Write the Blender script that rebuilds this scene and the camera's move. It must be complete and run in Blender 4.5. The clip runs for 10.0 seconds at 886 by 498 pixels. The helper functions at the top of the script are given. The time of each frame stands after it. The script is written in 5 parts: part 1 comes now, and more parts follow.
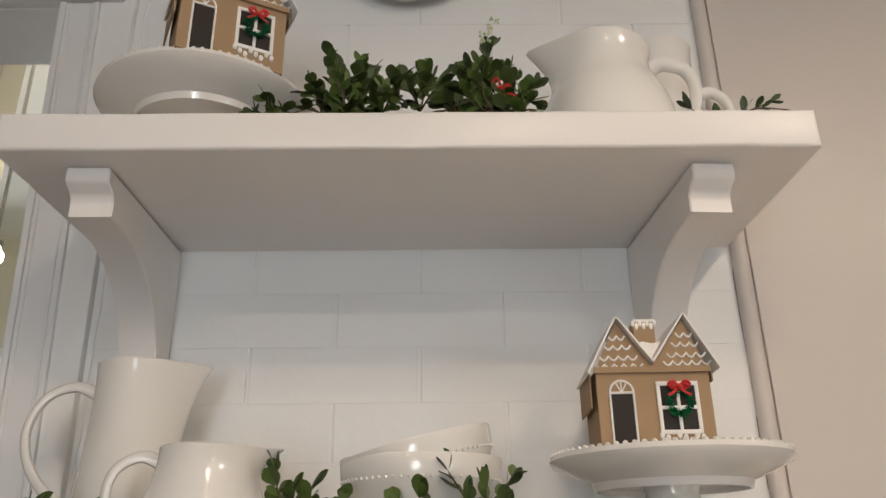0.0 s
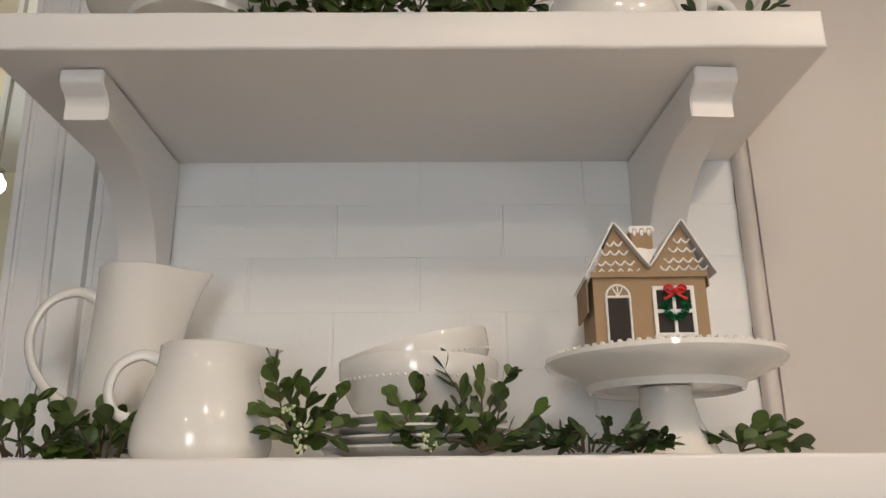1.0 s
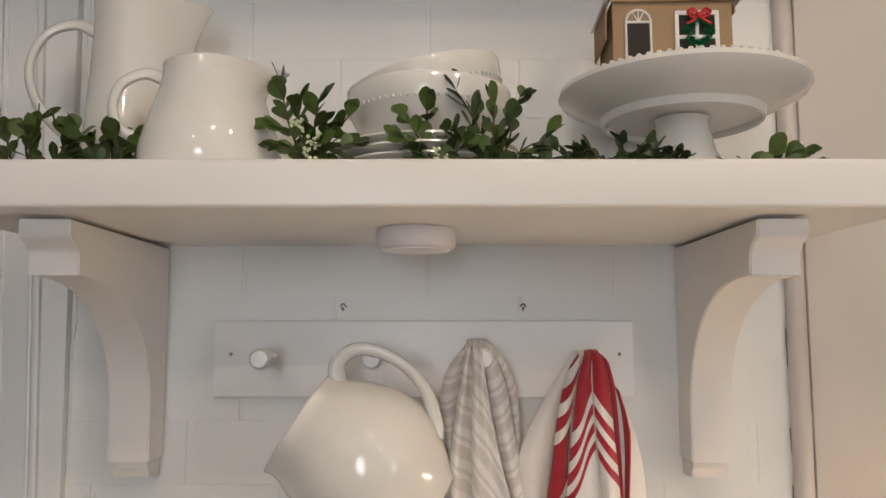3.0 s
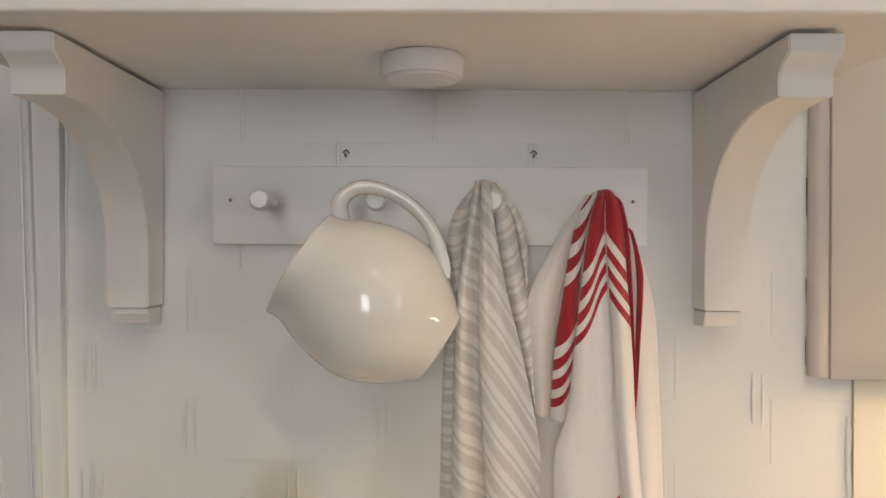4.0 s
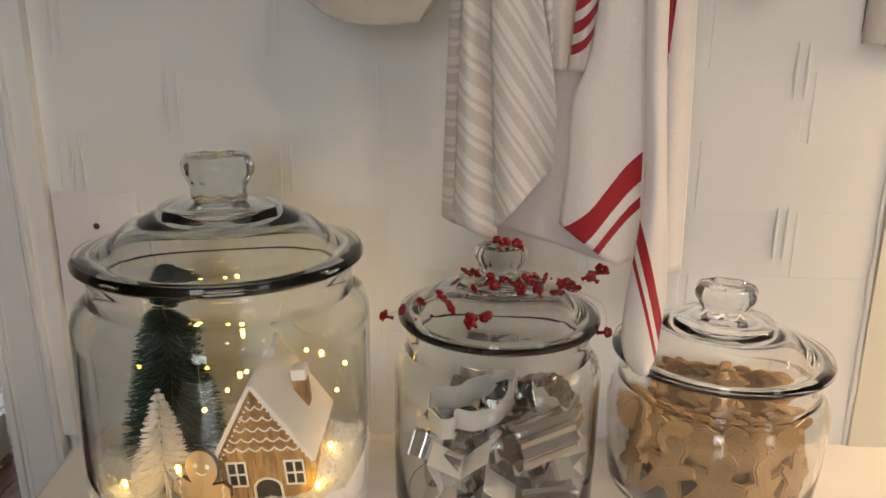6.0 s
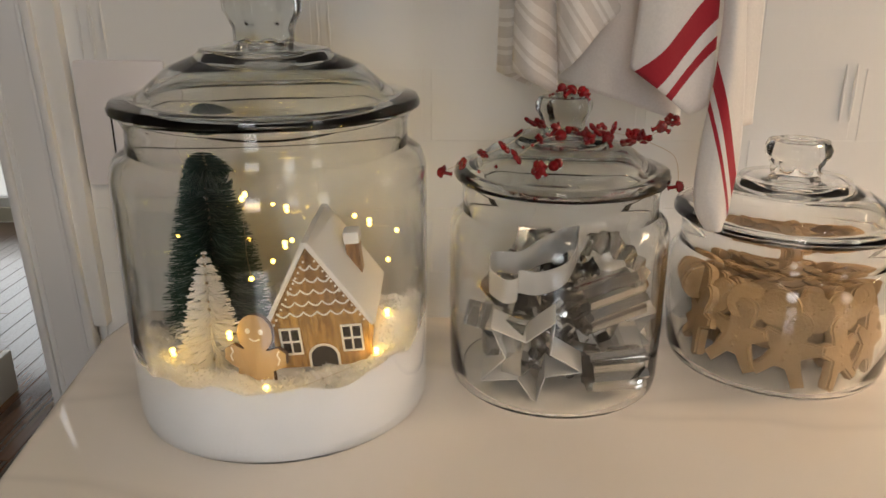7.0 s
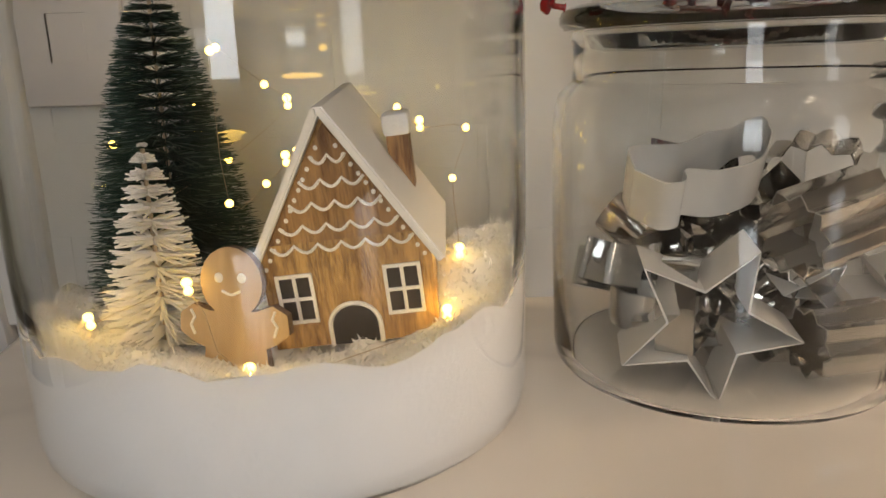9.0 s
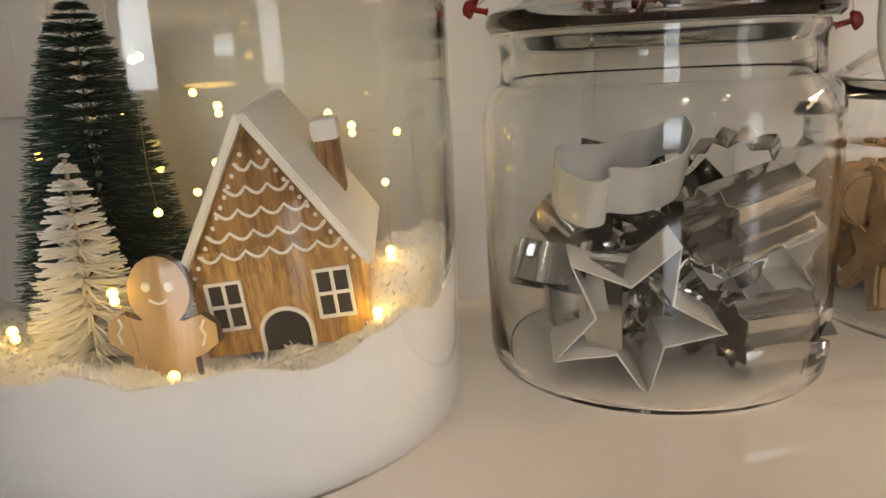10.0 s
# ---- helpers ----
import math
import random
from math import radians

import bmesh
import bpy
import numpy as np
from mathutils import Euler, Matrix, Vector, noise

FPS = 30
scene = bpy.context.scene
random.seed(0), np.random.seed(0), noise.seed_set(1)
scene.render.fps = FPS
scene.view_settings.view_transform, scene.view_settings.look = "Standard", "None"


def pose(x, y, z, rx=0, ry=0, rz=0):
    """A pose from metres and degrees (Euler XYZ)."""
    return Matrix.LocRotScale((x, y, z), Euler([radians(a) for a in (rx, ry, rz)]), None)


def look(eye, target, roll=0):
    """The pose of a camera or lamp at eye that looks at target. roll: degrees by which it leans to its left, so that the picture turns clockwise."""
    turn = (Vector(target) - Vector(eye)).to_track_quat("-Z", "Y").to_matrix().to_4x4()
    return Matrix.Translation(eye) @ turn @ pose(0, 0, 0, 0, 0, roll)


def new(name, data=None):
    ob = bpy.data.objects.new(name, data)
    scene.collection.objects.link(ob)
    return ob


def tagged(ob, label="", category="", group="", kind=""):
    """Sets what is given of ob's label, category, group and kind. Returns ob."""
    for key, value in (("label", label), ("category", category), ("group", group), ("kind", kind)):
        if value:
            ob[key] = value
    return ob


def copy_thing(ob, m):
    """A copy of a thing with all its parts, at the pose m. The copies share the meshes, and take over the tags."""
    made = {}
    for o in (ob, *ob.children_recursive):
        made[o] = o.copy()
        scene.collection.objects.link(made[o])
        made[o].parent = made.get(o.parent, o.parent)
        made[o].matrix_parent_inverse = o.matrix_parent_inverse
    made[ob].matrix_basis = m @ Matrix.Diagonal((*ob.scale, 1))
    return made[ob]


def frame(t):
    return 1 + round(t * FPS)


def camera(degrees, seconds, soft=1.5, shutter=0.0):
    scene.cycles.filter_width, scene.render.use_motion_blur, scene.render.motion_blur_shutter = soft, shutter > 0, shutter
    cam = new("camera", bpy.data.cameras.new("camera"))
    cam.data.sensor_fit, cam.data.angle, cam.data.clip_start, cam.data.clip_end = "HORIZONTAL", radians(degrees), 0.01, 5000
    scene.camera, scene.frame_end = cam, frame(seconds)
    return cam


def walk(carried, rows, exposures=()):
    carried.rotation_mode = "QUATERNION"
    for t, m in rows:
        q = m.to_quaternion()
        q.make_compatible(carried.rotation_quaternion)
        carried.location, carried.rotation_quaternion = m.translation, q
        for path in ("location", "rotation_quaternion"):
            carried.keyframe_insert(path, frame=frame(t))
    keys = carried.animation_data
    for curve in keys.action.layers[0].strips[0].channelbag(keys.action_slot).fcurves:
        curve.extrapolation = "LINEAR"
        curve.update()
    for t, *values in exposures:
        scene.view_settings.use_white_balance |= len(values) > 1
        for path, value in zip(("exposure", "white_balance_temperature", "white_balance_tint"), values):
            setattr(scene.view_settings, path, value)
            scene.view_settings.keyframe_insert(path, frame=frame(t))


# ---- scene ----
cam = camera(60.0, 10.0)
PATH = [
    (0, (0.115, -0.887, 1.636), (0.145, 0.97, 2.379), -0.8),
    (0.5, (0.116, -0.88, 1.621), (0.143, 1.006, 2.288), -0.8),
    (1, (0.121, -0.874, 1.603), (0.139, 1.035, 2.202), -0.5),
    (1.5, (0.125, -0.865, 1.583), (0.136, 1.064, 2.111), -0.3),
    (2, (0.123, -0.86, 1.562), (0.132, 1.093, 1.991), -0.2),
    (2.5, (0.116, -0.851, 1.525), (0.124, 1.121, 1.862), -0.2),
    (3, (0.118, -0.835, 1.497), (0.114, 1.154, 1.71), 0.0),
    (4.5, (0.114, -0.78, 1.388), (0.096, 1.217, 1.271), 0.4),
    (5, (0.119, -0.761, 1.351), (0.092, 1.224, 1.109), 0.5),
    (5.5, (0.12, -0.748, 1.312), (0.089, 1.218, 0.946), 0.7),
    (5.7, (0.125, -0.743, 1.308), (0.085, 1.207, 0.866), 0.9),
    (6.8, (0.08, -0.722, 1.214), (0.076, 1.181, 0.6), 0.6),
    (7, (0.066, -0.72, 1.205), (0.056, 1.175, 0.565), 0.0),
    (7.5, (0.026, -0.705, 1.165), (0.023, 1.192, 0.53), -0.7),
    (8, (0.01, -0.643, 1.117), (0.03, 1.279, 0.563), -1.9),
    (8.5, (0.01, -0.548, 1.08), (-0.004, 1.383, 0.56), -1.8),
    (9, (0.017, -0.506, 1.051), (-0.017, 1.433, 0.565), -2.0),
    (9.5, (0.016, -0.502, 1.048), (0.018, 1.441, 0.575), -2.5),
    (10, (0.032, -0.51, 1.05), (0.094, 1.431, 0.573), -2.9),
]
walk(cam, [(t, look(e, g, r)) for t, e, g, r in PATH],
     exposures=[(0, -0.12), (2.2, -0.16), (3.0, -0.26), (4.5, -0.38), (5.5, -0.53), (7.0, -0.79), (10.0, -0.78)])

# ---- world, sun and lamps ----
world = bpy.data.worlds.new("sky")
scene.world = world
world.use_nodes = True
wn = world.node_tree.nodes
sky = wn.new("ShaderNodeTexSky")
sky.sky_type = 'NISHITA'
sky.sun_disc = False
sky.sun_elevation = radians(28)
sky.sun_rotation = radians(200)
world.node_tree.links.new(sky.outputs[0], wn["Background"].inputs[0])
wn["Background"].inputs[1].default_value = 0.10


def area_lamp(name, m, w, h, power, color):
    d = bpy.data.lights.new(name, 'AREA')
    d.shape, d.size, d.size_y, d.energy, d.color = 'RECTANGLE', w, h, power, color
    ob = new(name, d)
    ob.matrix_world = m
    return ob


def point_lamp(name, p, power, color, radius):
    d = bpy.data.lights.new(name, 'POINT')
    d.energy, d.color, d.shadow_soft_size = power, color, radius
    ob = new(name, d)
    ob.location = p
    return ob


WARM = (1.0, 0.72, 0.45)
DAY = (0.90, 0.95, 1.0)
# daylight in the two kitchen windows behind the camera and in the next room's window
area_lamp("window_light", look((-0.20, -2.97, 1.60), (0.0, 0, 1.80)), 0.50, 1.1, 17.5, DAY)
area_lamp("window_light_side", look((2.17, -2.35, 1.60), (0.0, -0.1, 1.6)), 0.42, 1.1, 6.0, DAY)
area_lamp("window_light_far", look((-2.05, 3.22, 1.45), (-1.2, 0, 1.0)), 1.0, 2.5, 22, DAY)
point_lamp("pendant_light", (-1.10, 1.30, 2.40), 18, (1.0, 0.88, 0.68), 0.04)
# strip lamp under the cabinet to the right
area_lamp("strip_lamp", look((0.80, -0.060, 1.262), (0.50, -0.16, 0.90)), 0.30, 0.03, 4.4, (1.0, 0.70, 0.43))
# ceiling downlights of the kitchen
DOWNLIGHTS = [(1.0, -1.1, 7.0), (1.0, -2.1, 6.0), (-0.5, -2.1, 6.5), (0.30, -1.30, 5.5)]
for lx, ly, watts in DOWNLIGHTS:
    ob = area_lamp("downlight_lamp", pose(lx, ly, 2.585), 0.10, 0.10, watts, (1.0, 0.785, 0.585))
    ob.data.shape = 'DISK'

# ---- materials ----


def mat(name):
    m = bpy.data.materials.new(name)
    m.use_nodes = True
    return m, m.node_tree.nodes, m.node_tree.links, m.node_tree.nodes["Principled BSDF"]


def surface(name, color, rough=0.5, metal=0.0, vary=0.08, scale=8.0, bump=0.15, bump_scale=60.0,
            stretch=(1, 1, 1), coat=0.0, spec=0.5, rand=0.0, sss=0.0, depth=0.002):
    """A plain surface with broad variation of its colour, fine relief and uneven gloss."""
    m, n, l, b = mat(name)
    tc, mp = n.new("ShaderNodeTexCoord"), n.new("ShaderNodeMapping")
    mp.inputs["Scale"].default_value = stretch
    l.new(tc.outputs["Object"], mp.inputs[0])
    broad, fine = n.new("ShaderNodeTexNoise"), n.new("ShaderNodeTexNoise")
    broad.inputs["Scale"].default_value, broad.inputs["Detail"].default_value = scale, 4
    fine.inputs["Scale"].default_value, fine.inputs["Detail"].default_value = bump_scale, 5
    l.new(mp.outputs[0], broad.inputs["Vector"])
    l.new(mp.outputs[0], fine.inputs["Vector"])
    ramp = n.new("ShaderNodeMix")
    ramp.data_type = 'RGBA'
    lo = [max(0.0, c * (1 - vary)) for c in color]
    hi = [min(1.0, c * (1 + vary)) for c in color]
    ramp.inputs[6].default_value, ramp.inputs[7].default_value = (*lo, 1), (*hi, 1)
    l.new(broad.outputs[0], ramp.inputs[0])
    out = ramp.outputs[2]
    if rand:
        info, hsv, mr = n.new("ShaderNodeObjectInfo"), n.new("ShaderNodeHueSaturation"), n.new("ShaderNodeMapRange")
        mr.inputs[3].default_value, mr.inputs[4].default_value = 1 - rand, 1 + rand
        l.new(info.outputs["Random"], mr.inputs[0])
        l.new(mr.outputs[0], hsv.inputs["Value"])
        l.new(out, hsv.inputs["Color"])
        out = hsv.outputs[0]
    l.new(out, b.inputs["Base Color"])
    rr = n.new("ShaderNodeMapRange")
    rr.inputs[3].default_value, rr.inputs[4].default_value = max(0.02, rough * 0.85), min(1, rough * 1.15)
    l.new(fine.outputs[0], rr.inputs[0])
    l.new(rr.outputs[0], b.inputs["Roughness"])
    b.inputs["Metallic"].default_value = metal
    b.inputs["Specular IOR Level"].default_value = spec
    b.inputs["Coat Weight"].default_value = coat
    b.inputs["Coat Roughness"].default_value = 0.06
    if sss:
        b.inputs["Subsurface Weight"].default_value = sss
        b.inputs["Subsurface Radius"].default_value = (1.0, 1.0, 1.0)
        b.inputs["Subsurface Scale"].default_value = 0.011
    if bump:
        bp = n.new("ShaderNodeBump")
        bp.inputs["Strength"].default_value, bp.inputs["Distance"].default_value = bump, depth
        l.new(fine.outputs[0], bp.inputs["Height"])
        l.new(bp.outputs[0], b.inputs["Normal"])
    return m


def wood_grain(name, dark, light, rough=0.4, along=0, scale=30.0, squash=0.06, coat=0.0, spots=0.0):
    """Wood with streaks that run along one of its own axes."""
    m, n, l, b = mat(name)
    tc, mp = n.new("ShaderNodeTexCoord"), n.new("ShaderNodeMapping")
    st = [1.0, 1.0, 1.0]
    st[along] = squash
    mp.inputs["Scale"].default_value = st
    l.new(tc.outputs["Object"], mp.inputs[0])
    a, c = n.new("ShaderNodeTexNoise"), n.new("ShaderNodeTexNoise")
    a.inputs["Scale"].default_value, a.inputs["Detail"].default_value = scale, 6
    c.inputs["Scale"].default_value, c.inputs["Detail"].default_value = scale * 6, 3
    l.new(mp.outputs[0], a.inputs["Vector"])
    l.new(mp.outputs[0], c.inputs["Vector"])
    mixn = n.new("ShaderNodeMath")
    mixn.operation = 'MULTIPLY_ADD'
    mixn.inputs[1].default_value, mixn.inputs[2].default_value = 0.45, 0.0
    l.new(c.outputs[0], mixn.inputs[0])
    add = n.new("ShaderNodeMath")
    add.operation = 'MULTIPLY_ADD'
    add.inputs[1].default_value = 0.6
    l.new(a.outputs[0], add.inputs[0])
    l.new(mixn.outputs[0], add.inputs[2])
    ramp = n.new("ShaderNodeValToRGB")
    ramp.color_ramp.elements[0].position, ramp.color_ramp.elements[0].color = 0.40, (*dark, 1)
    ramp.color_ramp.elements[1].position, ramp.color_ramp.elements[1].color = 0.62, (*light, 1)
    l.new(add.outputs[0], ramp.inputs[0])
    l.new(ramp.outputs[0], b.inputs["Base Color"])
    b.inputs["Roughness"].default_value = rough
    b.inputs["Coat Weight"].default_value = coat
    b.inputs["Coat Roughness"].default_value = 0.12
    bp = n.new("ShaderNodeBump")
    bp.inputs["Strength"].default_value, bp.inputs["Distance"].default_value = 0.15, 0.001
    l.new(add.outputs[0], bp.inputs["Height"])
    l.new(bp.outputs[0], b.inputs["Normal"])
    return m


def glass(name, color=(0.975, 0.985, 0.98), rough=0.0, ior=1.5):
    m, n, l, b = mat(name)
    b.inputs["Base Color"].default_value = (*color, 1)
    b.inputs["Roughness"].default_value = rough
    b.inputs["IOR"].default_value = ior
    b.inputs["Transmission Weight"].default_value = 1.0
    return m


def glow(name, color, strength):
    m, n, l, b = mat(name)
    b.inputs["Base Color"].default_value = (*color, 1)
    b.inputs["Emission Color"].default_value = (*color, 1)
    b.inputs["Emission Strength"].default_value = strength
    return m


def striped_cloth(name, base, stripe, bands, repeat=False):
    """Woven cotton; the stripes follow the u coordinate of the cloth."""
    m, n, l, b = mat(name)
    uv, sep = n.new("ShaderNodeUVMap"), n.new("ShaderNodeSeparateXYZ")
    uv.uv_map = "cloth"
    l.new(uv.outputs[0], sep.inputs[0])
    u = sep.outputs[0]
    if repeat:
        fr = n.new("ShaderNodeMath")
        fr.operation = 'FRACT'
        l.new(u, fr.inputs[0])
        u = fr.outputs[0]
    total = None
    for lo, hi in bands:
        g, s, mul = (n.new("ShaderNodeMath") for _ in range(3))
        g.operation, s.operation, mul.operation = 'GREATER_THAN', 'LESS_THAN', 'MULTIPLY'
        g.inputs[1].default_value, s.inputs[1].default_value = lo, hi
        l.new(u, g.inputs[0])
        l.new(u, s.inputs[0])
        l.new(g.outputs[0], mul.inputs[0])
        l.new(s.outputs[0], mul.inputs[1])
        if total is None:
            total = mul.outputs[0]
        else:
            mx = n.new("ShaderNodeMath")
            mx.operation = 'MAXIMUM'
            l.new(total, mx.inputs[0])
            l.new(mul.outputs[0], mx.inputs[1])
            total = mx.outputs[0]
    mix = n.new("ShaderNodeMix")
    mix.data_type = 'RGBA'
    mix.inputs[6].default_value, mix.inputs[7].default_value = (*base, 1), (*stripe, 1)
    l.new(total, mix.inputs[0])
    tc, no, mm = n.new("ShaderNodeTexCoord"), n.new("ShaderNodeTexNoise"), n.new("ShaderNodeMix")
    no.inputs["Scale"].default_value, no.inputs["Detail"].default_value = 500, 4
    l.new(tc.outputs["Object"], no.inputs["Vector"])
    mm.data_type, mm.blend_type = 'RGBA', 'MULTIPLY'
    mm.inputs[0].default_value = 0.16
    l.new(mix.outputs[2], mm.inputs[6])
    l.new(no.outputs[0], mm.inputs[7])
    l.new(mm.outputs[2], b.inputs["Base Color"])
    b.inputs["Roughness"].default_value = 0.92
    b.inputs["Specular IOR Level"].default_value = 0.15
    b.inputs["Sheen Weight"].default_value = 0.2
    bp = n.new("ShaderNodeBump")
    bp.inputs["Strength"].default_value, bp.inputs["Distance"].default_value = 0.25, 0.0006
    l.new(no.outputs[0], bp.inputs["Height"])
    l.new(bp.outputs[0], b.inputs["Normal"])
    return m


M_BRICK = surface("painted brick", (0.80, 0.80, 0.79), 0.42, vary=0.04, scale=5, bump=0.45, bump_scale=26, depth=0.0022)
M_PAINT = surface("white gloss paint", (0.83, 0.805, 0.78), 0.36, vary=0.03, scale=6, bump=0.12, bump_scale=35, stretch=(0.3, 1, 1))
M_RAIL = surface("cool white rail paint", (0.90, 0.895, 0.895), 0.34, vary=0.03, scale=6, bump=0.10, bump_scale=35, stretch=(0.3, 1, 1))
M_TRIM = surface("white trim paint", (0.76, 0.76, 0.76), 0.35, vary=0.03, scale=4, bump=0.1, bump_scale=40, stretch=(1, 1, 0.15))
M_PANEL = surface("greige painted panel", (0.62, 0.57, 0.53), 0.45, vary=0.03, scale=3, bump=0.08, bump_scale=60)
M_WALL = surface("cream wall paint", (0.72, 0.69, 0.58), 0.6, vary=0.03, scale=2, bump=0.08, bump_scale=120)
M_ROOM = surface("taupe wall paint", (0.30, 0.27, 0.24), 0.6, vary=0.04, scale=2, bump=0.08, bump_scale=120)
M_CEIL = surface("ceiling paint", (0.8, 0.8, 0.78), 0.8, vary=0.02, scale=2, bump=0.05)
M_PORC = surface("white glazed porcelain", (0.80, 0.78, 0.74), 0.09, vary=0.02, scale=6, bump=0.03, bump_scale=30, coat=0.35)
M_QUARTZ = surface("polished cream quartz", (0.83, 0.775, 0.705), 0.06, vary=0.05, scale=4, bump=0.0, coat=0.4)
qn, ql = M_QUARTZ.node_tree.nodes, M_QUARTZ.node_tree.links
vein, near, size_v, soft_v, vmix = (qn.new("ShaderNode" + k) for k in ("TexNoise", "Math", "Math", "MapRange", "Mix"))
vein.inputs["Scale"].default_value, vein.inputs["Detail"].default_value = 2.1, 3
near.operation, size_v.operation = 'SUBTRACT', 'ABSOLUTE'
near.inputs[1].default_value = 0.5
run = qn.new("ShaderNodeMapping")
run.inputs["Scale"].default_value, run.inputs["Rotation"].default_value = (0.55, 1.9, 1.0), (0, 0, 0.25)
ql.new(qn["Texture Coordinate"].outputs["Object"], run.inputs[0])
ql.new(run.outputs[0], vein.inputs["Vector"])
ql.new(vein.outputs[0], near.inputs[0])
ql.new(near.outputs[0], size_v.inputs[0])
vmix.data_type = 'RGBA'
vmix.inputs[7].default_value = (0.50, 0.46, 0.42, 1)
soft_v.inputs[2].default_value = 0.022
soft_v.inputs[3].default_value, soft_v.inputs[4].default_value = 0.22, 0.0
ql.new(size_v.outputs[0], soft_v.inputs[0])
ql.new(soft_v.outputs[0], vmix.inputs[0])
q_bsdf = qn["Principled BSDF"]
ql.new(q_bsdf.inputs["Base Color"].links[0].from_socket, vmix.inputs[6])
ql.new(vmix.outputs[2], q_bsdf.inputs["Base Color"])
M_CAB = surface("white cabinet paint", (0.74, 0.74, 0.74), 0.4, vary=0.03, bump=0.08)
M_FLOOR = wood_grain("dark oak floor", (0.035, 0.016, 0.010), (0.13, 0.062, 0.035), 0.25, along=1, scale=9, squash=0.08, coat=0.5)
M_CARD = surface("kraft cardboard", (0.36, 0.24, 0.135), 0.75, vary=0.08, scale=25, bump=0.1, bump_scale=300)
M_ICING = surface("white icing paint", (0.85, 0.83, 0.80), 0.55, vary=0.05, scale=60, bump=0.3, bump_scale=400)
# near-black; on the small houses it paints the shade inside doorways and windows
M_DARK = surface("near-black fill", (0.02, 0.013, 0.01), 0.7, vary=0.3, bump=0)
M_GREEN_FOIL = surface("green tinsel", (0.01, 0.16, 0.06), 0.25, metal=0.5, vary=0.5, scale=300, bump=0.5, bump_scale=600)
M_RED = surface("red ribbon", (0.55, 0.02, 0.02), 0.35, vary=0.15, scale=80, bump=0.1)
M_LEAF = surface("waxy boxwood leaf", (0.064, 0.102, 0.020), 0.42, vary=0.45, scale=30, bump=0.2, bump_scale=200, rand=0.45)
M_LEAF_D = surface("dark waxy leaf", (0.036, 0.062, 0.016), 0.42, vary=0.4, scale=30, bump=0.2, bump_scale=200, rand=0.4)
M_STEM = surface("brown twig", (0.10, 0.07, 0.04), 0.7, vary=0.3, scale=80, bump=0.3, bump_scale=300)
M_BUD = surface("pale seed", (0.62, 0.68, 0.45), 0.6, vary=0.15, scale=100, bump=0.1)
M_GLASS = glass("clear jar glass", (0.94, 0.945, 0.93))
# thick lid glass; its grey-green tint stands in for a dim room seen through it
M_GLASS_LID = glass("pressed lid glass darkened for dim room", (0.79, 0.815, 0.79))
M_WIN = glass("window glass", (0.97, 0.99, 0.98))
M_SNOW = surface("white fake snow", (0.94, 0.94, 0.945), 0.95, vary=0.04, scale=60, bump=0.18, bump_scale=420, depth=0.002, spec=0.1, sss=0.45)
M_WOODH = wood_grain("printed oak wood", (0.15, 0.068, 0.018), (0.56, 0.34, 0.12), 0.5, along=2, scale=300, squash=0.13)
M_WOODR = wood_grain("brown stained wood", (0.13, 0.058, 0.018), (0.40, 0.225, 0.085), 0.5, along=2, scale=150, squash=0.10)
M_PLY = wood_grain("pale plywood", (0.38, 0.26, 0.14), (0.53, 0.39, 0.235), 0.6, along=2, scale=40, squash=0.1)
M_PLY_EDGE = surface("burnt plywood edge", (0.09, 0.05, 0.03), 0.8, vary=0.3, scale=200, bump=0.1)
M_BRUSHF = surface("frosted green bristle", (0.16, 0.22, 0.19), 0.8, vary=0.3, scale=120, bump=0)
M_BRUSH = surface("dark green bristle", (0.016, 0.050, 0.036), 0.7, vary=0.5, scale=120, bump=0, rand=0.1)
M_BRUSHW = surface("cream bristle", (0.90, 0.875, 0.84), 0.8, vary=0.08, scale=120, bump=0)
M_TIN = surface("tinned steel", (0.64, 0.63, 0.61), 0.07, metal=1.0, vary=0.08, scale=40, bump=0.06, bump_scale=150)
M_TINW = surface("matt white enamelled steel", (0.72, 0.71, 0.685), 0.22, metal=0.25, vary=0.06, scale=40, bump=0.05, bump_scale=150)
M_COOKIE = surface("baked shortbread", (0.36, 0.230, 0.108), 0.8, vary=0.28, scale=70, bump=0.6, bump_scale=300, rand=0.16)
M_BEAD = surface("translucent red bead", (0.22, 0.004, 0.006), 0.12, vary=0.3, scale=100, bump=0, coat=0.4, rand=0.4)
M_WIRE = surface("thin copper wire", (0.55, 0.45, 0.34), 0.4, metal=0.8, bump=0)
M_NAIL = surface("grey steel nail", (0.26, 0.23, 0.21), 0.5, metal=0.6, bump=0.1)
M_PLASTIC = surface("white plastic", (0.80, 0.77, 0.78), 0.35, vary=0.02, bump=0.03)
M_BULB = glow("warm fairy bulb", (1.0, 0.56, 0.10), 18.0)
M_LAMP = glow("lit lamp globe", (1.0, 0.95, 0.86), 25.0)
M_DOWN = glow("lit downlight lens", (1.0, 0.80, 0.60), 12.0)
M_SKY = glow("daylight backdrop", (0.95, 0.97, 0.95), 0.85)
M_RED_CLOTH = striped_cloth("white cotton with red stripes", (0.87, 0.84, 0.82), (0.43, 0.032, 0.048),
                            [(1.434, 1.478), (1.4147, 1.424), (1.398, 1.407), (1.382, 1.390), (1.487, 1.497), (1.506, 1.515), (1.524, 1.533), (1.172, 1.197), (1.149, 1.159)])
M_GREY_CLOTH = striped_cloth("white cotton with taupe stripes", (0.84, 0.81, 0.78), (0.69, 0.65, 0.615),
                             [(0.0, 0.40), (0.56, 0.70)], True)


